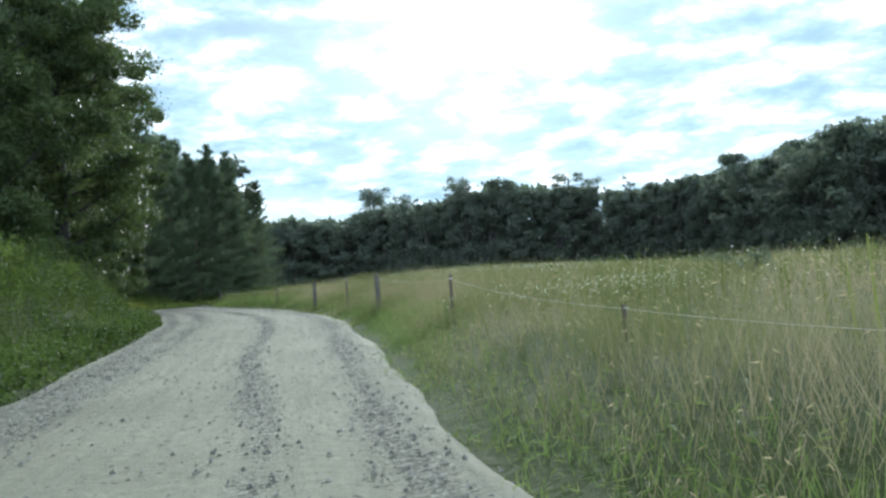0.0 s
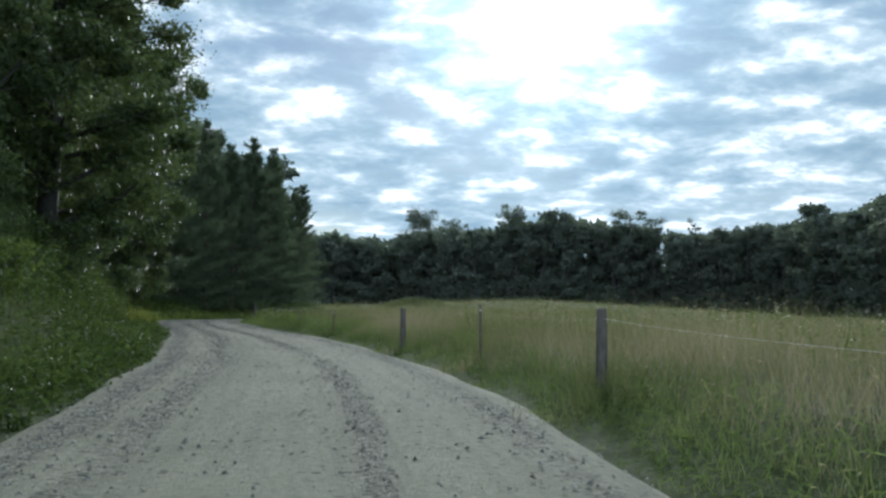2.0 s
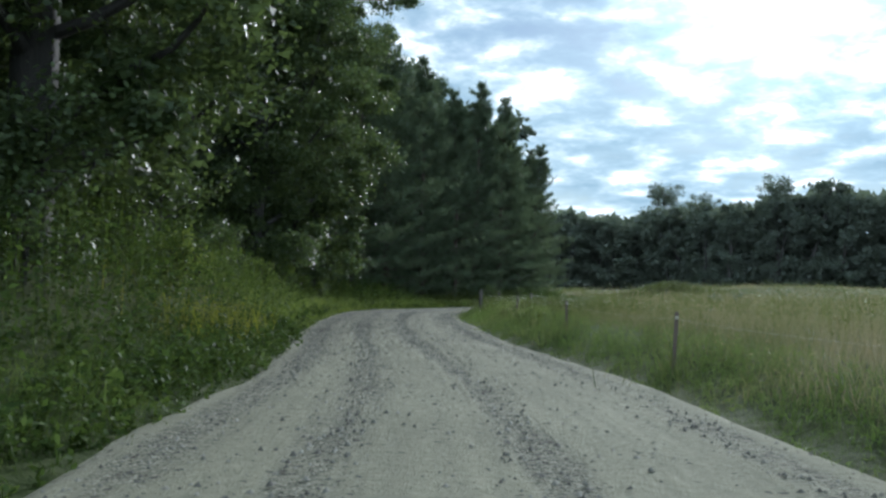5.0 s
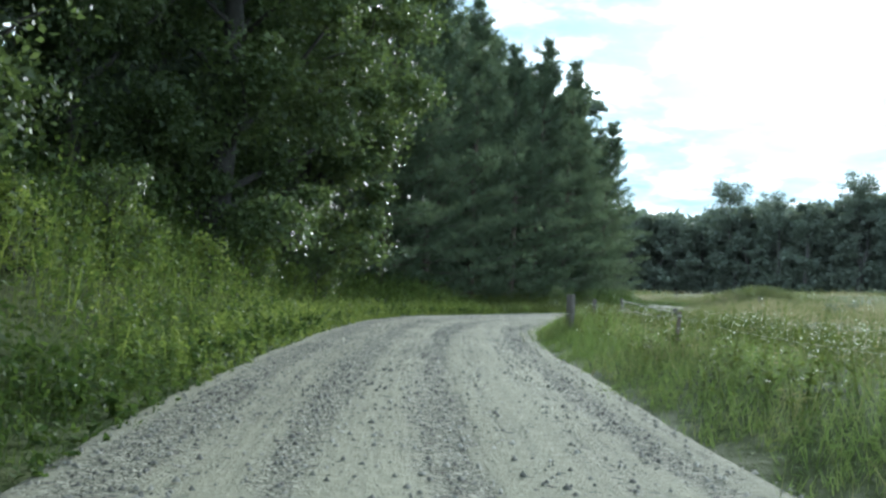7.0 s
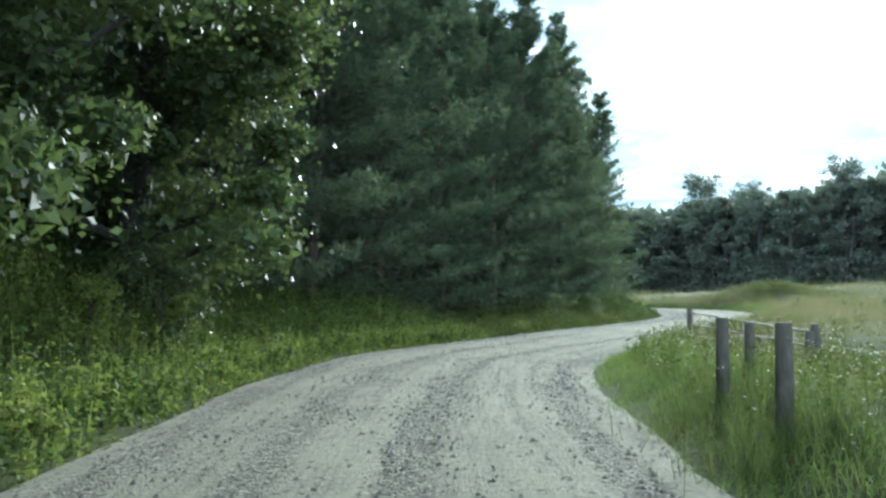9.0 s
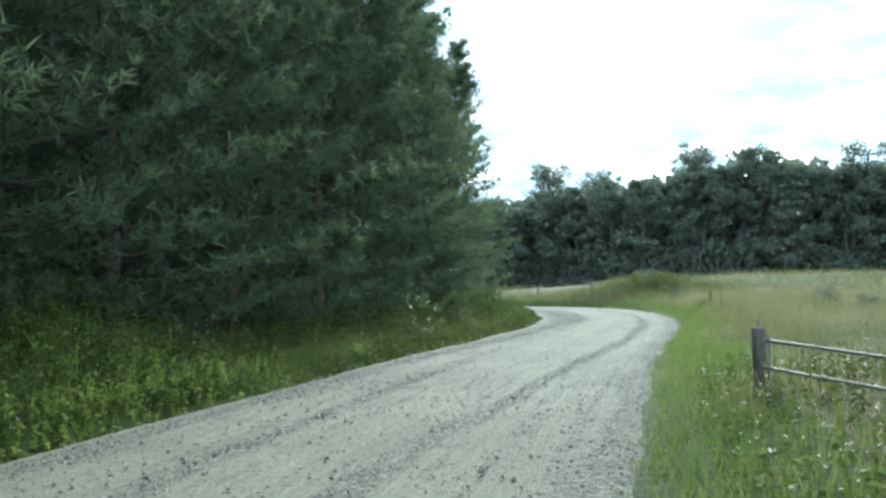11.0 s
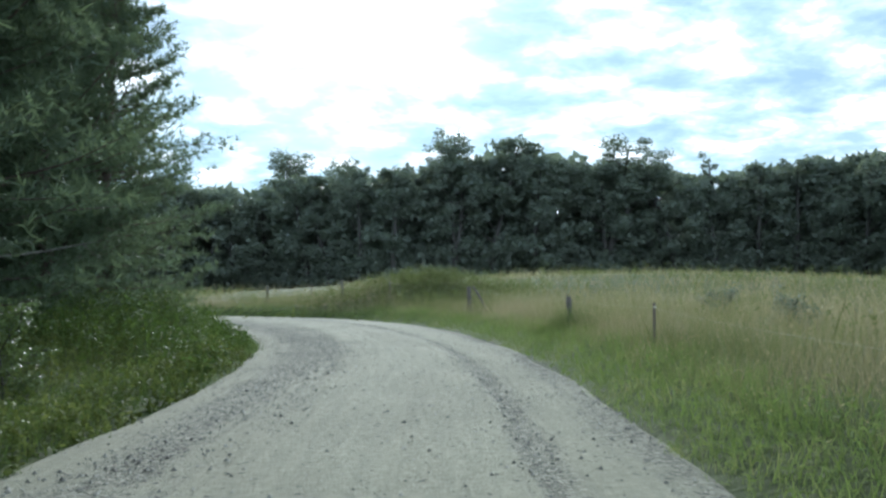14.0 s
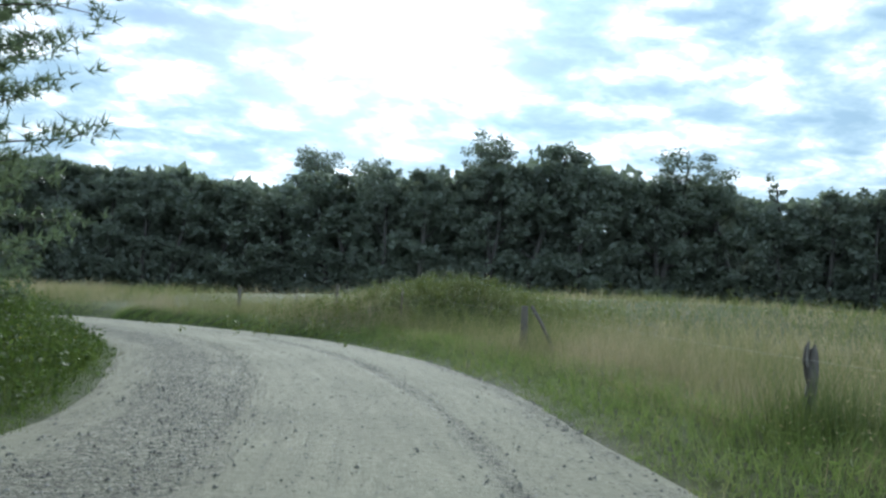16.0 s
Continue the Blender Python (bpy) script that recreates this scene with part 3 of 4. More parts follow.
        Q = (C[:, None, :] + e * (rad[:, None] * rng.uniform(0.3, 0.74, (len(C), inner)))[:, :, None] * np.array([1.0, 1.0, 0.62])).reshape(-1, 3)
        V2, F2 = leaf_tris(rng, Q[Q[:, 2] > 0.2], leaf * 1.6)
        part("inner_foliage", quick_mesh("inner_foliage", V2, F2, mat), root, "shaded inner leaves")
    part("crown", quick_mesh("crown", V, F, mat), root)
    return root


def needle_tufts(rng, P, out, size, blades_each):
    """Bursts of long needles at the twig ends P, pointing along out."""
    n = len(P)
    d = out[:, None, :] * 0.55 + rng.normal(0, 0.72, (n, blades_each, 3)) + np.array([0, 0, 0.22])
    d /= np.linalg.norm(d, axis=2)[:, :, None]
    L = size * rng.uniform(0.6, 1.25, (n, blades_each, 1))
    s = np.cross(d, rng.normal(size=d.shape))
    s /= np.linalg.norm(s, axis=2)[:, :, None] + 1e-9
    P3 = np.broadcast_to(P[:, None, :], d.shape)
    w = size * 0.15
    V = np.stack([P3 - s * w * 0.5, P3 + s * w * 0.5, P3 + d * L], 2).reshape(-1, 3)
    return V, np.arange(len(V)).reshape(-1, 3)


def pine_tree(seed, height, spread, low, whorls, tuft, each, name="pine_tree"):
    """A pine: straight trunk, whorls of boughs that turn up at the ends, and tufts of needles on the twigs."""
    rng = np.random.RandomState(seed)
    root = new(name)
    trunk = branch_path(rng, (0, 0, -0.3), (0, 0, 1), height, height * 0.013, 0.1, 12, 0.018)
    paths, P, O = [trunk], [], []
    for i in range(whorls):
        q = (i + rng.uniform(0, 0.8)) / whorls
        t = low + (1 - low) * q
        k = min(t * 12, 11.99)
        start = trunk[0][int(k)] * (1 - k % 1) + trunk[0][int(k) + 1] * (k % 1)
        count = rng.randint(5, 7) if q < 0.88 else 4
        for j in range(count):
            ang = j * 2 * math.pi / count + rng.uniform(-0.5, 0.5) + i
            ln = spread * (1.0 - 0.88 * q ** 1.4) * rng.uniform(0.6, 1.15) * (0.75 + 0.25 * min(1, q * 5))
            path = branch_path(rng, start, (math.cos(ang), math.sin(ang), -0.07 + 0.35 * q + 0.9 * q ** 4), ln, 0.012 + 0.009 * ln, 0.45, 6, 0.10)
            paths.append(path)
            for m in (1.5, 2.2, 2.9, 3.6, 4.2, 4.8, 5.4, 6) if q < 0.9 else (2, 4, 5, 6):
                p, tan = (path[0][int(m)] + path[0][math.ceil(m)]) * 0.5, path[0][math.ceil(m)] - path[0][int(m - 0.5)]
                tan /= np.linalg.norm(tan)
                P.append(p)
                O.append(tan)
                for side in (-1, 1):
                    o = tan * 0.6 + side * np.cross(tan, (0, 0, 1)) * rng.uniform(0.5, 1.0) + np.array([0, 0, 0.15])
                    o /= np.linalg.norm(o)
                    reach = ln * 0.24 * rng.uniform(0.5, 1.2)
                    for f in (0.35, 0.7, 1.0):
                        P.append(p + o * reach * f)
                        O.append(o)
    V, F = tube_arrays(paths[:1], 8)
    V2, F2 = tube_arrays(paths[1:], 3)
    V, F = joined([(V, F), (V2, F2)])
    part("trunk", quick_mesh("trunk", V, F, M_PINEBARK, smooth=True), root)
    P, O = np.array(P), np.array(O)
    P = P + rng.normal(0, 0.09, P.shape)
    V, F = needle_tufts(rng, P, O, tuft, each)
    part("needles", quick_mesh("needles", V, F, M_NEEDLE), root)
    return root


def stand(ob, x, y, turn, scale, label, category, group, sink=0.0, first=False, lean=(0, 0)):
    z = float(land([x], [y])[0]) - sink
    sc = scale if isinstance(scale, tuple) else (scale,) * 3
    m = pose(x, y, z, lean[0], lean[1], turn) @ Matrix.Diagonal((*sc, 1))
    t = ob
    if first:
        ob.matrix_basis = m
    else:
        keep = ob.scale.copy()
        ob.scale = (1, 1, 1)
        t = copy_thing(ob, m)
        ob.scale = keep
    return tagged(t, label, category, group)


def plant(kinds, spots, labels, category, group):
    """Trees of a few kinds, each built once, at spots of x, y, scale (and height scale)."""
    for i, spot in enumerate(spots):
        x, y, s = spot[:3]
        hs = spot[3] if len(spot) > 3 else s
        k = i % len(kinds)
        stand(kinds[k], x, y, (i * 137.5) % 360, (s, s, hs), labels[k % len(labels)], category, group, 0.05, first=(i < len(kinds)))


ROADSIDE = [broad_tree(11, 19.5, 5.4, 0.06, 43000, 0.113, 44, M_LEAF, limbs=14, inner=300), broad_tree(12, 20.5, 5.2, 0.07, 44000, 0.113, 46, M_LEAF, limbs=14, inner=300),
            broad_tree(13, 17.5, 5.2, 0.05, 43000, 0.113, 42, M_LEAF, limbs=12, inner=300)]
plant(ROADSIDE, [
    (-17.3, 36.0, 1.0), (-17.0, 43.6, 1.16, 1.0), (-21.6, 51.0, 1.0), (-24.8, 60.2, 0.88, 1.0), (-23.6, 64.5, 1.0), (-25.0, 71.3, 1.12),
], ["tall leafy roadside tree with glossy green leaves", "broad green roadside tree leafy to the ground", "bushy young tree at the wood's edge"], "tree", "trees along the road")

PINES = [pine_tree(21, 17.5, 4.3, 0.04, 30, 0.28, 7), pine_tree(22, 16.5, 4.0, 0.06, 29, 0.28, 7), pine_tree(23, 17.5, 4.6, 0.03, 31, 0.28, 7)]
plant(PINES, [
    (-26.8, 77.5, 1.0), (-27.0, 84.0, 1.0), (-26.5, 89.0, 1.03), (-25.5, 94.0, 0.97), (-24.6, 99.5, 0.98), (-24.5, 105.0, 1.0), (-23.5, 110.5, 0.98), (-22.8, 116.0, 0.86), (-22.6, 121.5, 0.86), (-24.2, 126.0, 0.86),
], ["dense dark green pine with branches to the ground", "slender dark pine at the wood's edge", "tall spreading pine with drooping lower boughs"], "tree", "pines beside the road")
BACK_PINES = [pine_tree(24, 17.5, 4.6, 0.04, 22, 0.52, 3), pine_tree(25, 17.0, 4.4, 0.05, 22, 0.52, 3)]
plant(BACK_PINES, [
    (-31.0, 81.0, 1.1), (-31.0, 88.0, 1.1), (-30.0, 96.0, 1.08), (-29.0, 103.0, 1.1), (-28.0, 109.0, 1.08), (-27.2, 115.5, 0.98), (-27.0, 122.0, 0.85), (-31.5, 119.0, 0.95), (-25.0, 113.4, 0.9), (-25.0, 119.3, 0.86), (-26.0, 123.5, 0.88),
], ["dark pine standing behind the first row", "tall dark pine in the second row"], "tree", "pines beside the road")

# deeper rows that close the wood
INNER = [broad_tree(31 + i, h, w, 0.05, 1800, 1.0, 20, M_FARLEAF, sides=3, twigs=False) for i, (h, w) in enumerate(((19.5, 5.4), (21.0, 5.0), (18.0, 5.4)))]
rr = np.random.RandomState(5)
inner_spots = []
for row, (off, count) in enumerate(((2.5, 14), (8.5, 12))):
    for i in range(count):
        u = i / (count - 1)
        inner_spots.append((-22 - 7.5 * min(1, u * 2.2) - off + rr.uniform(-1.2, 1.2) + (3.0 if u > 0.8 else 0), 32 + 90 * u + rr.uniform(-2, 2), rr.uniform(0.9, 1.1)))
# extra trees out of view, added to keep sky light off the left bank
inner_spots += [(-21.5, 25, 0.95), (-20.5, 16, 0.95), (-19.5, 7, 1.0), (-19.0, -3, 0.95)]
plant(INNER, inner_spots, ["shaded tree in the dark wood, some unseen to block light"], "tree", "inner trees of the wood")

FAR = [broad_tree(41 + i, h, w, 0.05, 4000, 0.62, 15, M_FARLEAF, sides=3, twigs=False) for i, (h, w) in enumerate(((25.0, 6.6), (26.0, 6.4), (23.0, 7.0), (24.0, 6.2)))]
far_edge = smooth_line([(-105, 240, 16), (-70, 246, 17), (-42, 250, 17), (-20, 252, 17), (0, 236, 18.4), (14, 232, 20.8), (30, 230, 18.8), (50, 229, 17.6), (66, 214, 19.3), (68, 190, 18.5), (66, 160, 18.5), (74, 130, 20), (90, 100, 20), (110, 80, 20)], 5.4)
far_spots = []
for row in range(2):
    for i, (x, y, h) in enumerate(far_edge):
        tx, ty = far_edge[min(i + 1, len(far_edge) - 1), :2] - far_edge[max(i - 1, 0), :2]
        nl = math.hypot(tx, ty)
        ox, oy = -ty / nl * row * 7.0, tx / nl * row * 7.0
        sh = h / 18.5 * rr.uniform(0.84, 1.02)
        if row and i % 2 == row % 2:
            continue
        far_spots.append((x + ox + rr.uniform(-1.5, 1.5), y + oy + rr.uniform(-1.5, 1.5), rr.uniform(1.0, 1.3), sh))
plant(FAR, far_spots, ["dark leafy tree in the far line of woods"], "tree", "far line of woods")
def undergrowth():
    """Leafy scrub that fills the foot of the far woods."""
    r = np.random.RandomState(9)
    n = 105000
    k = r.randint(0, len(far_edge) - 1, n)
    t = r.rand(n)
    a, b = far_edge[k], far_edge[k + 1]
    base = a[:, :2] * (1 - t[:, None]) + b[:, :2] * t[:, None]
    tan = b[:, :2] - a[:, :2]
    tan /= np.linalg.norm(tan, axis=1)[:, None]
    nrm = np.stack([-tan[:, 1], tan[:, 0]], 1)
    deep = r.uniform(-3.5, 13.0, n)
    base = base + nrm * deep[:, None]
    top = 7.0 + 2.5 * waves(base[:, 0], base[:, 1], 0.35, 61)
    top = top + (a[:, 2] * 1.06 + 1.3 * waves(base[:, 0], base[:, 1], 0.5, 62) - top) * step01(deep, -0.5, 4.0)
    z = land(base[:, 0], base[:, 1]) + r.uniform(0, 1, n) ** 0.9 * top
    big = (deep > 9) & (z < land(base[:, 0], base[:, 1]) + 9)
    V, F = leaf_tris(r, np.stack([base[:, 0], base[:, 1], z], 1), 0.6 + 2.0 * step01(deep, 0.5, 6) + 1.6 * big)
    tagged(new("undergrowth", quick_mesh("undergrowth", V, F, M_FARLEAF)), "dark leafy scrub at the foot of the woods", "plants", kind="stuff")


undergrowth()
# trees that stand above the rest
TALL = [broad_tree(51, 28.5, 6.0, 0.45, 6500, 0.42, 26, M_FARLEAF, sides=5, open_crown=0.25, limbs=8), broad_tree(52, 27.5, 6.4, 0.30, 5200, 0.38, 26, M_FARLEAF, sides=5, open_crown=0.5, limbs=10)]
stand(TALL[0], -15.7, 294, 20, (1.45, 1.45, 1.2), "tall tree with a rounded crown above the woods", "tree", "tall trees of the far woods", first=True)
stand(TALL[1], 32.2, 230.6, 20, (1.6, 1.6, 0.98), "tall open tree with bare limbs showing", "tree", "tall trees of the far woods", first=True)
stand(TALL[0], -7.8, 259, 120, (0.95, 0.95, 0.96), "tall tree with a rounded crown above the woods", "tree", "tall trees of the far woods")
stand(TALL[0], 8.2, 233.5, 220, (1.05, 1.05, 1.0), "tall tree with a dense rounded crown", "tree", "tall trees of the far woods")
stand(TALL[1], 41, 231, 150, (0.95, 0.95, 0.93), "tall open tree with bare limbs showing", "tree", "tall trees of the far woods")
SNAG = broad_tree(53, 26.0, 3.6, 0.55, 420, 0.55, 10, M_FARLEAF, sides=5, open_crown=0.55, limbs=8)
stand(SNAG, 52.4, 232, 0, (1.0, 1.0, 1.04), "half-dead tree with few leaves on bare limbs", "tree", "tall trees of the far woods", first=True)


# ---------------------------------------------------------------- grass and weeds
def ragged(r, x, y, d, reach=0.55):
    """Where grass grows at the gravel's edge: in tufts that creep on to it."""
    tuft = 0.5 + 0.5 * waves(x, y, 2.3, 41) + 0.35 * waves(x, y, 7.0, 42)
    return d > 0.20 - reach * tuft * r.rand(len(x)) ** 0.6


def on_edge(P, d):
    """Lift what grows on the gravel's edge to its surface."""
    P[:, 2] = np.where(d < 0.3, np.maximum(P[:, 2], np.interp(P[:, 1], ROAD_Y, ROAD_Z) - 0.02 - 0.05 * step01(d, -0.3, 0.2)), P[:, 2])
    return P


def scatter_grass():
    r = RNG
    a0, a1 = station(-3), station(-3) + 190
    # short verge on both sides: bright right, left coloured for the trees' shade
    ch = []
    for side, n, hi in ((1, 120000, 2.2), (-1, 60000, 1.5)):
        x, y, u = strip_points(r, n, side, -0.45, hi, a0, a0 + 160)
        P, d, s = on_land(x, y)
        clump = 0.5 + 0.5 * waves(x, y, 2.5, 41)
        ok = ragged(r, x, y, d) & ((side < 0) | (d < 0.35 + 0.65 * step01(y, 14, 22) + 0.9 * r.rand(n) ** 2 + 0.5 * waves(x, y, 0.7, 48)))
        P, u, clump = on_edge(P, d)[ok], u[ok], clump[ok]
        lush = step01(P[:, 1], 44, 54)
        h = (0.07 + 0.02 * lush + (0.12 + 0.03 * lush) * step01(u, -0.3, 0.6 - 0.2 * lush) * r.uniform(0.5, 1.3, len(u)) + 0.10 * clump * step01(u, 0.2, 1.5))
        ch.append(blades(r, P, h, r.uniform(0.006, 0.012, len(u)), 0.8))
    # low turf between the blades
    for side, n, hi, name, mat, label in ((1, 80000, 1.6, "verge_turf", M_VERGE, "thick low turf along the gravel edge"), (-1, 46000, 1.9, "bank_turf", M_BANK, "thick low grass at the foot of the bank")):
        x, y, u = strip_points(r, n, side, -0.4, hi, a0, a0 + 150)
        P, d, s = on_land(x, y)
        ok = ragged(r, x, y, d, 0.45) & ((side < 0) | (d < 0.35 + 0.65 * step01(y, 14, 22) + 0.9 * r.rand(n) ** 2 + 0.5 * waves(x, y, 0.7, 48)))
        P, u = on_edge(P, d)[ok], u[ok]
        P[:, 2] += 0.02 + r.uniform(0, 1, len(P)) * (0.05 + 0.12 * step01(u, 0, 1.0) + 0.2 * step01(u, 1.0, 3.0))
        V, F = leaf_quads(r, P, 0.10 + 0.035 * step01(u, 0.3, 1.5), 0.0, 0.085 if side > 0 else 0.12)
        tagged(new(name, quick_mesh(name, V, F, mat)), label, "plants", kind="stuff")
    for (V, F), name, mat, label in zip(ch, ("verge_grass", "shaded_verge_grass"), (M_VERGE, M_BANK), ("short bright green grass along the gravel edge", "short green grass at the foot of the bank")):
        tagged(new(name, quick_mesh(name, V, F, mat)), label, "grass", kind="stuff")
    # tall field grass on the right
    ch, heads = [], []
    for n, lo, hi, w0, w1, tall in ((130000, 0.2, 7.5, 0.004, 0.008, 1), (80000, 0.2, 3.2, 0.003, 0.007, 1), (80000, 7.0, 24.0, 0.015, 0.04, 0.75)):
        x, y, u = strip_points(r, n, 1, lo, hi, a0, a1)
        P, d, s = on_land(x, y)
        clump = waves(x, y, 0.9, 43) + 0.6 * waves(x, y, 3.1, 44)
        near = step01(y, 18, 25) * (1 - step01(y, 38, 46))
        start = 0.7 - 0.1 * near - 0.45 * (1 - step01(y, 12, 20)) + 0.5 * step01(y, 40, 52) * (1 - 0.6 * step01(y, 66, 76)) - 0.1 * step01(y, 82, 92)
        ok = (d > start + 0.3 * clump) & (s > 0)
        P, u, clump, near = P[ok], (u - start)[ok], clump[ok], near[ok]
        low = 1 + 0.45 * step01(P[:, 1], 95, 105) - 0.20 * (1 - step01(P[:, 1], 14, 24)) - 0.55 * step01(P[:, 1], 48, 56) * (1 - step01(P[:, 1], 82, 92))
        h = (0.26 + 0.16 * near + 0.30 * step01(u, 0.0, 1.5)) * low * (1 + 0.45 * clump) * r.uniform(0.5, 1.25, len(u))
        ch.append(blades(r, P, h * tall, r.uniform(w0, w1, len(u)), 0.75 if tall == 1 else 0.9))
        k = r.rand(len(P)) < (0.11 if tall == 1 else 0.14)
        T = P[k].copy()
        T[:, 2] += h[k] * tall
        heads.append((T, np.full(k.sum(), 0.06 if tall == 1 else 0.12)))
    n = 70000
    x, y = r.uniform(-12, 85, n), r.uniform(20, 225, n)
    P, d, s = on_land(x, y)
    ok = (d > 20) & (s > 0)
    P = P[ok]
    h = r.uniform(0.2, 0.55, len(P)) * (1 + 0.4 * waves(P[:, 0], P[:, 1], 0.3, 45))
    ch.append(blades(r, P, h, r.uniform(0.03, 0.09, len(P)), 1.0))
    V, F = joined(ch)
    tagged(new("field_grass", quick_mesh("field_grass", V, F, M_FIELD)), "tall uncut meadow grass, green and straw-coloured", "grass", kind="stuff")
    T = np.concatenate([t for t, _ in heads])
    sz = np.concatenate([q for _, q in heads])
    V, F = leaf_quads(r, T, sz * 0.8, 0.0, 0.18)
    tagged(new("seed_heads", quick_mesh("seed_heads", V, F, M_SEED)), "tan seed heads above the meadow grass", "grass", kind="stuff")
    # taller mixed grass on the left bank
    x, y, u = strip_points(r, 40000, -1, 0.3, 5.0, a0, a0 + 150)
    P, d, s = on_land(x, y)
    ok = d > 0.25
    P, u = P[ok], u[ok]
    cl = waves(P[:, 0], P[:, 1], 1.1, 47)
    h = (0.24 + 0.36 * step01(u, 0.4, 2.4)) * (1 + 0.35 * cl) * r.uniform(0.5, 1.25, len(u))
    V, F = blades(r, P, h * 0.8, r.uniform(0.006, 0.013, len(u)), 1.1)
    tagged(new("bank_grass", quick_mesh("bank_grass", V, F, M_WEED)), "long green grass on the roadside bank", "grass", kind="stuff")


def weed_mass(rng, X, Y, H, leaf, per, name, label, mat, flowers=0.0, fmat=None):
    """Leafy weeds: thin stems with leaves up their length, as one mass."""
    P, d, s = on_land(X, Y)
    n = len(P)
    lean = rng.normal(0, 0.14, (n, 2)) * H[:, None]
    tip = P + np.stack([lean[:, 0], lean[:, 1], H], 1)
    sd = rng.normal(size=(n, 3)) * 0.006
    sd[:, 2] = 0
    V1 = np.stack([P - sd, P + sd, tip + sd * 0.3, tip - sd * 0.3], 1).reshape(-1, 3)
    t = rng.uniform(0.15, 1.02, (n, per))
    Q = (P[:, None, :] * (1 - t[:, :, None]) + tip[:, None, :] * t[:, :, None])
    Q = Q + rng.normal(0, 1, (n, per, 3)) * (H[:, None, None] * 0.10) * np.array([1, 1, 0.4])
    V2, F2 = leaf_quads(rng, Q.reshape(-1, 3), leaf, 0.4, 0.5)
    V, F = joined([(V1, np.arange(4 * n).reshape(n, 4)), (V2, F2)])
    tagged(new(name, quick_mesh(name, V, F, mat)), label, "plants", kind="stuff")
    if flowers:
        k = rng.rand(n) < flowers
        T = np.repeat(tip[k], 4, 0) + rng.normal(0, 0.06, (4 * k.sum(), 3))
        V, F = leaf_quads(rng, T, 0.022, 1.2, 0.9)
        tagged(new("flower_heads", quick_mesh("flower_heads", V, F, fmat)), "small pale flower heads on the weeds", "flowers", kind="stuff")


def scatter_weeds():
    r = RNG
    x, y, u = strip_points(r, 5000, -1, 0.15, 7.0, station(4), station(84))
    H = (0.30 + (1.4 - 0.6 * step01(y, 60, 74)) * step01(u, 0.7, 3.2)) * r.uniform(0.6, 1.25, len(x)) * (1 + 0.25 * waves(x, y, 0.7, 51))
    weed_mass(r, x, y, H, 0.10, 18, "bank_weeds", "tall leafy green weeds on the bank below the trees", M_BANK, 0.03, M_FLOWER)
    for n, y0, y1, mat, name, label in ((1700, 4, 52, M_BANK, "edge_weeds", "low weeds with shade-darkened leaves hanging over the gravel's edge"), (1200, 52, 84, M_LUSH, "bright_edge_weeds", "low bright weeds along the gravel's edge"), (1000, 84, 112, M_WEED, "shaded_edge_weeds", "low dull weeds along the shaded gravel edge")):
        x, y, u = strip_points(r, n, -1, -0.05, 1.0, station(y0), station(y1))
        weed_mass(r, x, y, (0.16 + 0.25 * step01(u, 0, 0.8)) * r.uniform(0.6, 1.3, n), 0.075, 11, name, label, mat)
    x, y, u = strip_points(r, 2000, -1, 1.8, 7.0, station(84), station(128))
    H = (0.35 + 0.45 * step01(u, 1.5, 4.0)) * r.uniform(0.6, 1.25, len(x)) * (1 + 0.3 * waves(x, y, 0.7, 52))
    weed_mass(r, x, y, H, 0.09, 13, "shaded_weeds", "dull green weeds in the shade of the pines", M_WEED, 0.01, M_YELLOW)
    x, y, u = strip_points(r, 2600, -1, 0.5, 5.0, station(53), station(84))
    H = (0.30 + 0.6 * step01(u, 0.5, 3.0)) * r.uniform(0.6, 1.2, len(x)) * (1 + 0.3 * waves(x, y, 1.2, 56))
    weed_mass(r, x, y, H, 0.07, 13, "lush_weeds", "lush yellow-green weeds and grass below the wood", M_LUSH, 0.05, M_FLOWER)
    x, y, u = strip_points(r, 1500, -1, 0.25, 5.0, station(106), station(134))
    H = (0.35 + 0.85 * step01(u, 0.3, 2.0)) * r.uniform(0.6, 1.15, len(x))
    weed_mass(r, x, y, H, 0.09, 18, "bend_weeds", "thick green weeds on the inside of the bend", M_BANK, 0.04, M_YELLOW)
    n = 190
    x, y = -14.3 + r.normal(0, 0.5, n), 45.6 + r.normal(0, 1.2, n)
    d, s = from_road(x, y)
    x, y = x[d > 0.4], y[d > 0.4]
    weed_mass(r, x, y, r.uniform(0.4, 0.75, len(x)), 0.045, 16, "goldenrod", "patch of yellow-green goldenrod on the bank", M_GOLD)
    # weeds on the mound and along the fence
    n = 1500
    x = MOUND[0] + r.normal(0, 3.4, n)
    y = MOUND[1] + r.normal(0, 2.6, n)
    H = r.uniform(0.4, 0.95, n)
    weed_mass(r, x, y, H, 0.11, 14, "mound_weeds", "green weeds with pale flowers covering a low mound", M_WEED, 0.95, M_FLOWER)
    x, y, u = strip_points(r, 1900, 1, 0.6, 4.5, station(50), station(82))
    H = r.uniform(0.2, 0.46, len(x))
    weed_mass(r, x, y, H, 0.07, 9, "fence_weeds", "weeds with small white flowers round the fence posts", M_WEED, 0.32, M_FLOWER)
    x, y, u = strip_points(r, 2000, 1, 2.2, 12.0, station(4), station(60))
    H = r.uniform(0.35, 0.85, len(x))
    weed_mass(r, x, y, H, 0.05, 10, "meadow_weeds", "scattered weeds with white specks of flower in the meadow", M_WEED, 0.4, M_FLOWER)
    n = 180
    x, y = 2.6 + r.normal(0, 0.9, n), 13.4 + r.normal(0, 1.0, n)
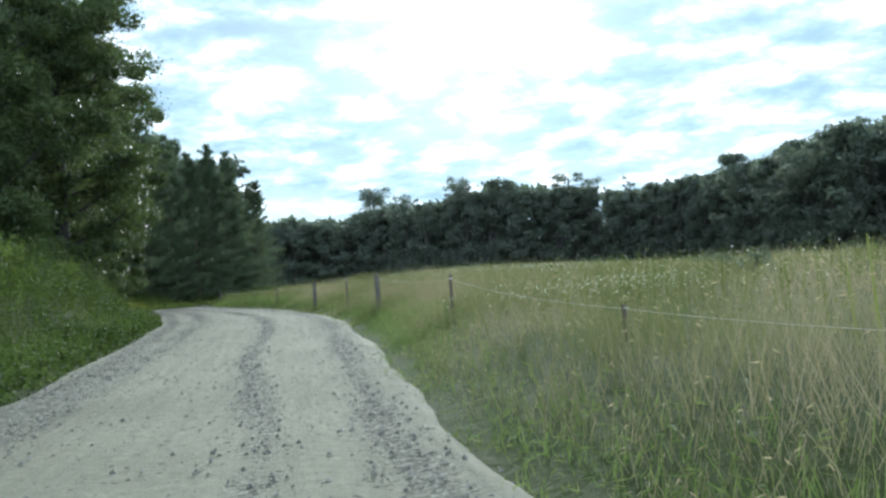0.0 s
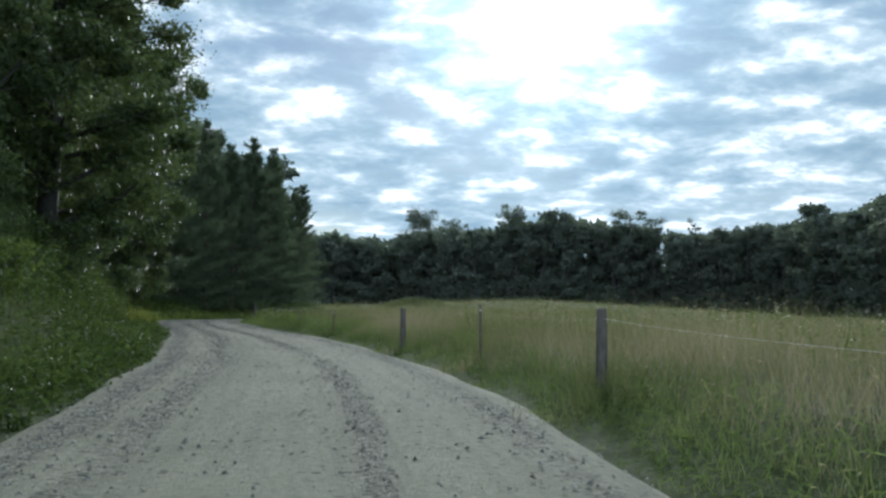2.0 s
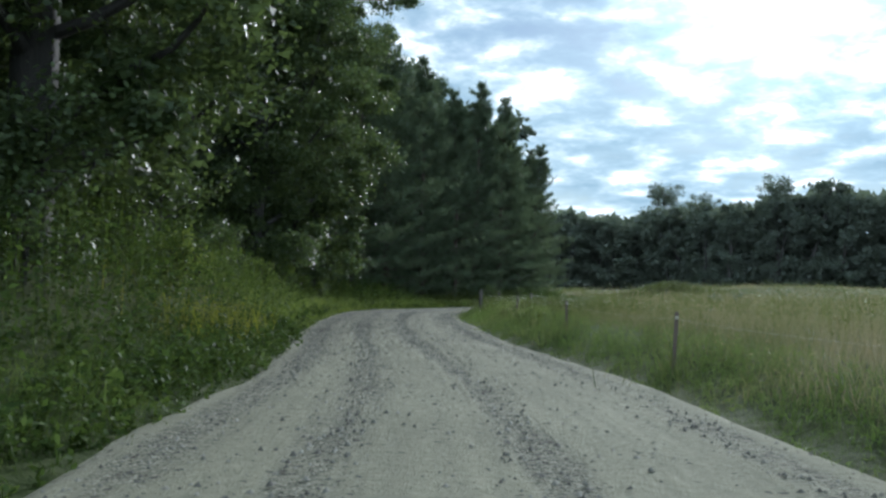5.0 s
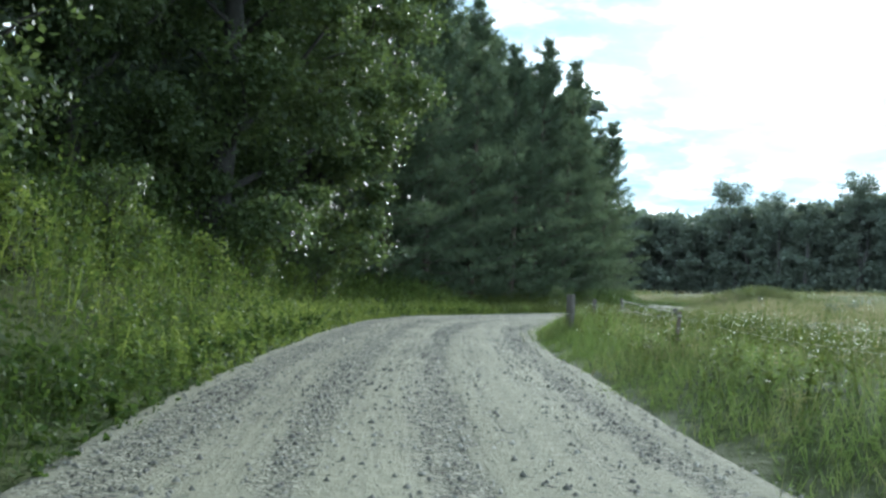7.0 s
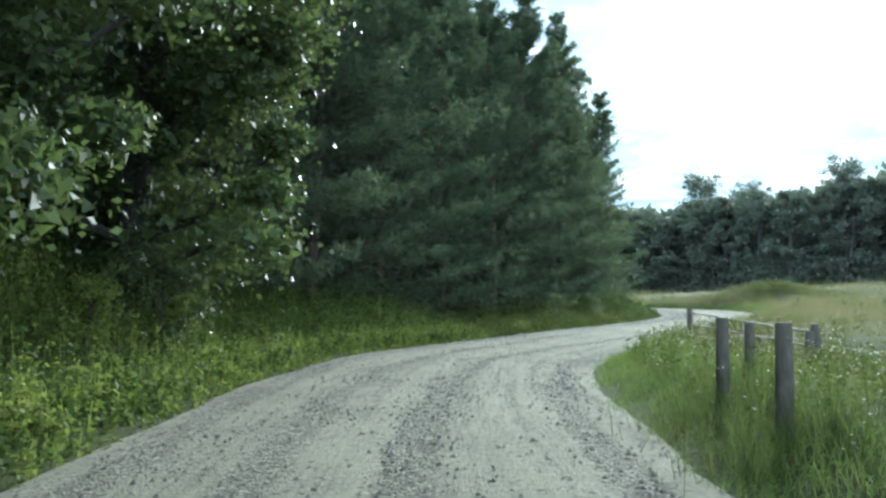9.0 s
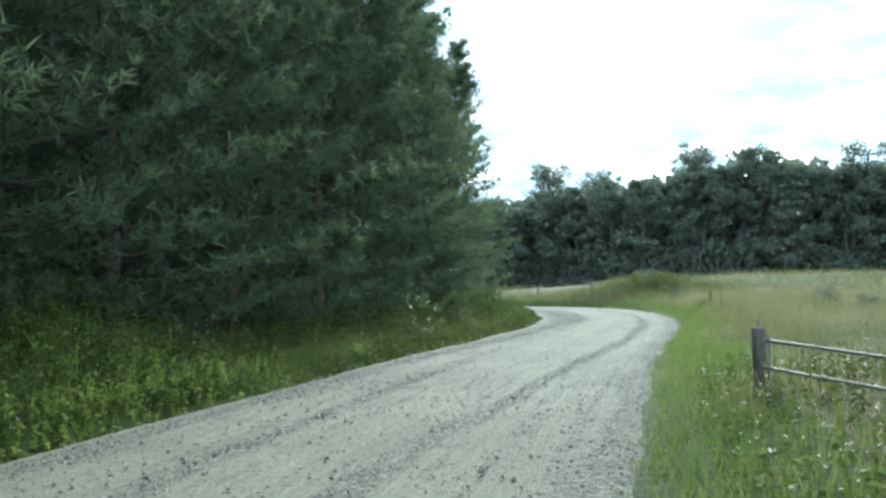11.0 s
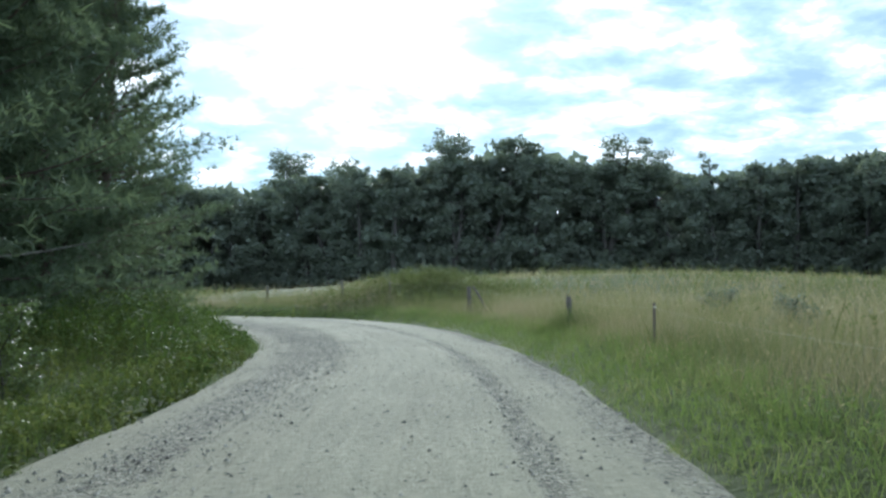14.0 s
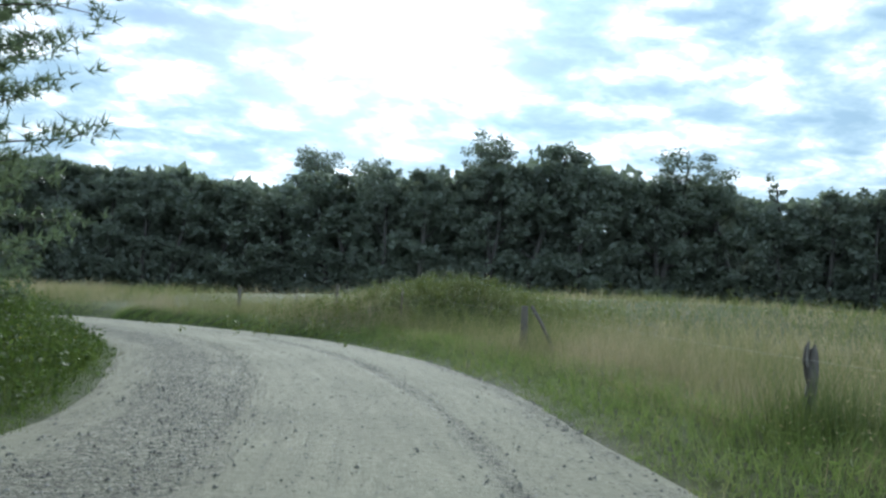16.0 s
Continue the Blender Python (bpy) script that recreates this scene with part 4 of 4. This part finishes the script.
    weed_mass(r, x, y, r.uniform(0.3, 0.5, n), 0.035, 8, "fleabane", "patch of small white fleabane in the meadow", M_WEED, 0.9, M_FLOWER)
    n = 5200
    x, y = r.uniform(-12, 55, n), r.uniform(20, 190, n)
    d, s = from_road(x, y)
    ok = (d > 4) & (s > 0) & (waves(x, y, 0.16, 55) + 0.5 * waves(x, y, 0.6, 57) > 0.10)
    x, y = x[ok], y[ok]
    weed_mass(r, x, y, r.uniform(0.4, 1.0, len(x)), 0.13, 9, "field_weeds", "darker weed patches scattered over the meadow", M_WEED, 0.5, M_FLOWER)


def thicket():
    """Leafy scrub below the roadside trees and pines."""
    r = np.random.RandomState(19)
    ch = []
    for n, y0, y1, lo, hi, top, size in ((29000, 22, 80, 4.8, 9.0, 4.8, 0.21), (9000, 78, 124, 4.6, 9.0, 2.6, 0.20)):
        x, y, u = strip_points(r, n, -1, lo, hi, station(y0), station(y1))
        h = top * (0.7 + 0.5 * waves(x, y, 0.6, 63)) * step01(u, lo - 1.2, lo + 1.5)
        z = land(x, y) + r.uniform(0, 1, n) ** 0.8 * h
        ch.append(leaf_quads(r, np.stack([x, y, z], 1), size, 0.3, 0.65))
    V, F = joined(ch)
    tagged(new("thicket", quick_mesh("thicket", V, F, M_LEAF)), "dark leafy scrub under the roadside trees", "plants", kind="stuff")


scatter_grass()
scatter_weeds()
thicket()


# ---------------------------------------------------------------- fence
def wood_post(height, radius, seed):
    rng = np.random.RandomState(seed)
    root = new("fence_post")
    pts = np.array([[0, 0, -0.3], [0, 0, 0.2], [0.006, 0, height * 0.5], [0.0, 0.008, height - 0.015], [0, 0.008, height], [0, 0.008, height + 0.002]])
    rad = np.array([1.05, 1.03, 1.0, 0.97, 0.88, 0.02]) * radius
    V, F = tube_arrays([(pts, rad)], 10)
    V[:, :2] += rng.normal(0, radius * 0.05, (len(V), 2))
    part("shaft", quick_mesh("shaft", V, F, M_POST), root)
    for z in (0.55, 0.95):
        bm = bmesh.new()
        bmesh.ops.create_cube(bm, size=1, matrix=Matrix.Translation((0, -radius, z)) @ Matrix.Diagonal((0.012, 0.02, 0.035, 1)))
        part("staple", bm_mesh("staple", bm, M_STEEL), root, "rusty wire staple")
    return root


def steel_post(height):
    root = new("fence_post")
    bm = bmesh.new()
    for sx, sy, oy in ((0.042, 0.006, 0), (0.006, 0.034, 0.018)):
        bmesh.ops.create_cube(bm, size=1, matrix=Matrix.Translation((0, oy, height / 2 - 0.15)) @ Matrix.Diagonal((sx, sy, height + 0.3, 1)))
    for i in range(8):
        bmesh.ops.create_cube(bm, size=1, matrix=Matrix.Translation((0, -0.006, 0.2 + i * height / 9)) @ Matrix.Diagonal((0.018, 0.008, 0.012, 1)))
    part("shaft", bm_mesh("shaft", bm, M_STEEL), root)
    bm = bmesh.new()
    bmesh.ops.create_cube(bm, size=1, matrix=Matrix.Translation((0, -0.022, height - 0.12)) @ Matrix.Diagonal((0.03, 0.035, 0.06, 1)))
    part("insulator", bm_mesh("insulator", bm, M_WIRE), root, "pale plastic insulator")
    return root


WOOD, STEEL = wood_post(1.25, 0.072, 61), steel_post(1.25)
POSTS = [  # x, y, top height, kind, width scale, lean
    (3.25, 1.6, 0.9, "s", 1.0, 0), (1.70, 8.4, 0.88, "s", 1.0, 1), (0.3, 15.3, 1.25, "s", 1.2, 0), (-1.35, 23.1, 1.38, "w", 0.86, 0), (-2.6, 28.7, 1.4, "s", 1.2, -1), (-4.3, 34.3, 1.3, "w", 0.9, 0),
    (-7.2, 43.5, 1.15, "s", 1.2, 2), (-9.4, 49.8, 1.15, "s", 1.2, -2), (-11.6, 56.1, 1.15, "s", 1.2, 4),
    (-14.3, 63.6, 1.22, "w", 0.88, 0), (-14.7, 65.4, 1.2, "w", 0.82, 0), (-14.4, 67.2, 1.1, "w", 0.76, 1), (-13.3, 72.5, 0.8, "w", 1.0, 4), (-12.9, 74.7, 0.85, "w", 1.1, -6), (-15.25, 79.3, 1.03, "w", 0.95, 0),
    (-13.4, 87.8, 0.8, "s", 1.2, 0), (-12.0, 96.4, 0.85, "s", 1.2, 0), (-10.8, 106.1, 1.05, "s", 1.2, 1), (-10.0, 126.5, 1.3, "w", 1.2, 0),
    (-12.0, 136.2, 1.6, "s", 1.3, 0), (-14.05, 140.5, 1.65, "w", 1.0, 0), (-15.6, 142.5, 1.45, "s", 1.3, 0), (-18.0, 145.0, 1.35, "w", 1.0, 0),
]


def build_fence():
    used = {"w": False, "s": False}
    tops = []
    for x, y, h, kind, w, ln in POSTS:
        src = WOOD if kind == "w" else STEEL
        label = "weathered grey round timber fence post" if kind == "w" else "thin rusty steel fence post"
        zg = float(land([x], [y])[0])
        stand(src, x, y, (x * 37 + y * 11) % 40, (w, w, (h - zg) / 1.25), label, "fence post", "fence posts along the meadow", first=not used[kind], lean=(0, ln))
        used[kind] = True
        tops.append((x, y, zg + (h - zg) * 0.88))
    # one pale cord from post to post, sagging a little; none across the gate
    spans = [(i, i + 1) for i in range(len(tops) - 1) if i not in (9, 10, 11, 12, 13)]
    for a, b in spans:
        p, q = np.array(tops[a]), np.array(tops[b])
        pts = [p * (1 - u) + q * u - np.array([0, 0, 0.12 * 4 * u * (1 - u) * 0.5]) for u in np.linspace(0, 1, 9)]
        V, F = tube_arrays([(np.array(pts), np.full(9, 0.0024 if p[1] < 20 else 0.0011))], 4)
        tagged(new("fence_wire", quick_mesh("fence_wire", V, F, M_WIRE)), "pale electric fence cord between posts", "wire", "fence wires")


def build_gate():
    """Tubular field gate, shut, between the two gate posts."""
    a, b = np.array([-15.22, 79.2, 0.02]), np.array([-13.05, 74.9, 0.0])
    root = new("field_gate")
    root.location = Vector(a)
    rel = b - a
    for z in (0.88, 0.62, 0.36):
        V, F = tube_arrays([(np.array([(0, 0, z + 0.02), tuple(rel * 0.5 + (0, 0, z - 0.08)), tuple(rel + (0, 0, z - 0.18))]), np.full(3, 0.017))], 8)
        part("rail", quick_mesh("rail", V, F, M_GALV, smooth=True), root)
    for u in (0.015, 0.5, 0.985):
        p = rel * u
        V, F = tube_arrays([(np.array([tuple(p + (0, 0, 0.26 - 0.18 * u)), tuple(p + (0, 0, 0.60 - 0.18 * u)), tuple(p + (0, 0, 0.95 - 0.19 * u))]), np.full(3, 0.016))], 8)
        part("upright", quick_mesh("upright", V, F, M_GALV, smooth=True), root)
    tagged(root, "shut tubular metal field gate with three rails", "gate")


def brace_pole():
    """A pole leaning against the corner post."""
    root = new("brace_pole")
    x, y = -9.25, 126.2
    root.location = (x, y, float(land([x], [y])[0]))
    pts = np.array([[0, 0, -0.2], [-0.2, 0.05, 0.3], [-0.42, 0.12, 0.72], [-0.62, 0.2, 1.05]])
    V, F = tube_arrays([(pts, np.array([0.05, 0.048, 0.045, 0.04]))], 8)
    part("pole", quick_mesh("pole", V, F, M_POST, smooth=True), root)
    tagged(root, "weathered pole leaning against the corner post", "fence pole")


def broken_post(x, y):
    """Gnarled, rotten stump of a fence post, leaning."""
    root = new("fence_post")
    root.location = (x, y, float(land([x], [y])[0]) - 0.06)
    root.scale = (0.85, 0.85, 0.95)
    pts = np.array([[0, 0, -0.2], [0.01, 0, 0.25], [0.03, 0.01, 0.5], [0.02, 0, 0.66], [0.05, 0.0, 0.78], [0.035, 0, 0.88], [0.06, 0, 0.93]])
    rad = np.array([0.10, 0.085, 0.062, 0.085, 0.055, 0.05, 0.012])
    arm = np.array([[0.02, 0, 0.6], [-0.05, 0.01, 0.74], [-0.045, 0.01, 0.9], [-0.03, 0, 0.97]])
    V, F = joined([tube_arrays([(pts, rad)], 9), tube_arrays([(arm, np.array([0.05, 0.042, 0.03, 0.008]))], 7)])
    V = V + np.random.RandomState(4).normal(0, 0.008, V.shape)
    part("shaft", quick_mesh("shaft", V, F, M_POST), root)
    tagged(root, "gnarled broken stump of an old fence post", "fence post", "fence posts along the meadow")


def post_tufts():
    """Longer grass left standing round the foot of each post."""
    r = np.random.RandomState(83)
    at = np.array([(p[0], p[1]) for p in POSTS] + [(-9.9, 113.9), (-9.25, 126.2)] + [(-10.05, 113.6)] * 3 + [(-1.5, 22.8), (-14.75, 65.1), (-14.3, 63.3)])
    k = np.repeat(np.arange(len(at)), 170)
    x, y = at[k, 0] + r.normal(0, 0.35, len(k)), at[k, 1] + r.normal(0, 0.4, len(k)) - 0.3
    P, d, s = on_land(x, y)
    far = step01(P[:, 1], 60, 110)
    V, F = blades(r, P, r.uniform(0.22, 0.55, len(P)) * (1 + 0.35 * far), r.uniform(0.007, 0.013, len(P)), 0.7)
    tagged(new("post_tufts", quick_mesh("post_tufts", V, F, M_FIELD)), "long grass standing round the foot of the fence posts", "grass", kind="stuff")


build_fence()
post_tufts()
broken_post(-9.9, 113.9)
build_gate()
brace_pole()


# ---------------------------------------------------------------- shrubs and small things
def shrub(seed, height, spread, leaves, leaf, mat, name="shrub"):
    return broad_tree(seed, height, spread, 0.05, leaves, leaf, 12, mat, name, 4)


SHRUBS = [shrub(71, 1.7, 0.9, 1700, 0.085, M_LUSH), shrub(72, 2.3, 1.3, 3400, 0.072, M_LEAF)]
plant(SHRUBS, [
    (-12.8, 29.0, 1.1), (-20.6, 94.3, 0.62, 0.7), (-25.5, 85.0, 0.8), (-14.5, 36.0, 1.15), (-11.3, 24.5, 1.2), (-10.9, 20.5, 0.95), (-12.6, 32.0, 1.0), (-13.4, 26.0, 1.25), (-17.6, 49.0, 1.0), (-24.0, 71.0, 0.75), (-20.5, 57.0, 1.0),
    (-20.5, 104.0, 0.7), (-21.5, 112.0, 0.6), (-20.2, 118.0, 0.7), (-22.0, 63.5, 0.9), (-15.8, 42.0, 0.95), (-13.6, 30.6, 0.9), (-18.7, 50.2, 1.5), (-19.2, 53.0, 0.9), (-20.5, 56.5, 0.9), (-21.0, 60.2, 0.9), (-21.9, 63.0, 0.8), (-22.6, 66.8, 0.8), (-15.3, 41.6, 1.4), (-23.3, 70.0, 0.7), (-23.2, 69.6, 0.9),
], ["leafy green shrub in the roadside weeds", "dark glossy-leaved shrub below the trees"], "shrub", "roadside shrubs")
FIELD_BUSH = [shrub(73, 1.1, 0.9, 900, 0.12, M_FARLEAF, "bush")]
plant(FIELD_BUSH, [(-5.7, 110.7, 0.9, 0.85), (-5.8, 104.9, 0.8, 0.75), (-3.7, 118.4, 1.0, 0.9), (9.4, 29.8, 0.8, 0.7), (8.4, 24.0, 0.7, 0.65), (11.5, 39.5, 0.85, 0.7)], ["low dark bush standing in the meadow"], "bush", "meadow bushes")


def scatter_stones():
    """Loose stones on the gravel: the larger ones, as real lumps."""
    r = RNG
    n = 92000
    a = r.uniform(station(2), station(2) + 150, n)
    k = np.searchsorted(ALONG, a).clip(0, len(LINE) - 1)
    off = r.uniform(-1, 1, n) * LINE[k, 2] * 0.5
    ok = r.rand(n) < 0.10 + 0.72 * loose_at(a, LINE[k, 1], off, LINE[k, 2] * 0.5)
    a, k, off = a[ok], k[ok], off[ok]
    slip = a - ALONG[k]
    n = len(k)
    c = np.abs(off) / (LINE[k, 2] * 0.5 + 0.18)
    P = np.stack([LINE[k, 0] + RIGHT[k, 0] * off + TANG[k, 0] * slip, LINE[k, 1] + RIGHT[k, 1] * off + TANG[k, 1] * slip, 0.05 * (1 - c ** 2) - 0.10 * step01(c, 0.90, 1.0) + 0.004 + np.interp(LINE[k, 1], ROAD_Y, ROAD_Z)], 1)
    S = 0.009 + 0.021 * r.rand(n) ** 2.2
    octa = np.array([(1, 0, -0.2), (0, 1, -0.2), (-1, 0, -0.2), (0, -1, -0.2), (0, 0, 0.8)], float)
    V = octa[None] * S[:, None, None] * r.uniform(0.6, 1.3, (n, 5, 1))
    ang = r.uniform(0, 6.28, n)
    ca, sa = np.cos(ang)[:, None], np.sin(ang)[:, None]
    V = np.stack([V[:, :, 0] * ca - V[:, :, 1] * sa, V[:, :, 0] * sa + V[:, :, 1] * ca, V[:, :, 2]], 2) + P[:, None, :]
    f = np.array([(0, 1, 4), (1, 2, 4), (2, 3, 4), (3, 0, 4)])
    F = (np.arange(n)[:, None, None] * 5 + f[None]).reshape(-1, 3)
    tagged(new("loose_gravel", quick_mesh("loose_gravel", V.reshape(-1, 3), F, M_STONE)), "loose grey stones on the gravel road", "gravel", kind="stuff")


scatter_stones()


def grass_clump(x, y):
    """Arching pale grass beside the road."""
    r = np.random.RandomState(77)
    root = new("grass_clump")
    root.location = (x, y, float(land([x], [y])[0]))
    n = 120
    a = r.uniform(0, 2 * np.pi, n)
    out = np.stack([np.cos(a), np.sin(a), np.zeros(n)], 1)
    reach, h = r.uniform(0.3, 0.85, n), r.uniform(0.3, 0.6, n)
    side = np.stack([-np.sin(a), np.cos(a), np.zeros(n)], 1) * 0.0045
    pts = []
    for t in (0, 0.35, 0.7, 1.0):
        c = out * (0.04 + reach * t ** 1.4)[:, None] + np.array([0, 0, 1.0]) * (h * (1.7 * t - 0.85 * t * t))[:, None]
        pts += [c - side * (1.05 - t), c + side * (1.05 - t)]
    V = np.stack(pts, 1).reshape(-1, 3)
    i = np.arange(n)[:, None] * 8
    F = np.concatenate([i + np.array([[k, k + 1, k + 3, k + 2]]) for k in (0, 2, 4)], 1).reshape(-1, 4)
    part("tuft", quick_mesh("tuft", V, F, M_VERGE), root)
    tagged(root, "clump of pale arching grass beside the gravel", "grass")


def dead_bough():
    r = np.random.RandomState(78)
    root = new("dead_bough")
    root.location = (-22.3, 107.5, 1.8)
    main = branch_path(r, (0, 0, 0), (1.5, 4.7, 0.45), 4.95, 0.032, 0.0, 7, 0.02)
    twig = branch_path(r, main[0][6], (0.7, 0.3, -0.6), 0.7, 0.012, 0.0, 3, 0.1)
    V, F = tube_arrays([main, twig], 5)
    part("stick", quick_mesh("stick", V, F, M_POST, smooth=True), root)
    tagged(root, "bare grey dead bough sticking out of the pines", "branch")


def edge_stone(x, y, size, seed):
    r = np.random.RandomState(seed)
    bm = bmesh.new()
    bmesh.ops.create_icosphere(bm, subdivisions=2, radius=1)
    for v in bm.verts:
        v.co = Vector((v.co.x * 1.3, v.co.y, v.co.z * 0.6)) * size * (1 + 0.25 * noise.noise(v.co * 1.5 + Vector((seed, 0, 0))))
    ob = new("stone", bm_mesh("stone", bm, plain("pale_stone", (0.5, 0.48, 0.43), 0.85)))
    ob.location = (x, y, float(land([x], [y])[0]) + size * 0.35)
    tagged(ob, "pale lump of stone at the gravel's edge", "stone")


grass_clump(-21.1, 88.8)
dead_bough()
edge_stone(-19.75, 93.8, 0.09, 3)
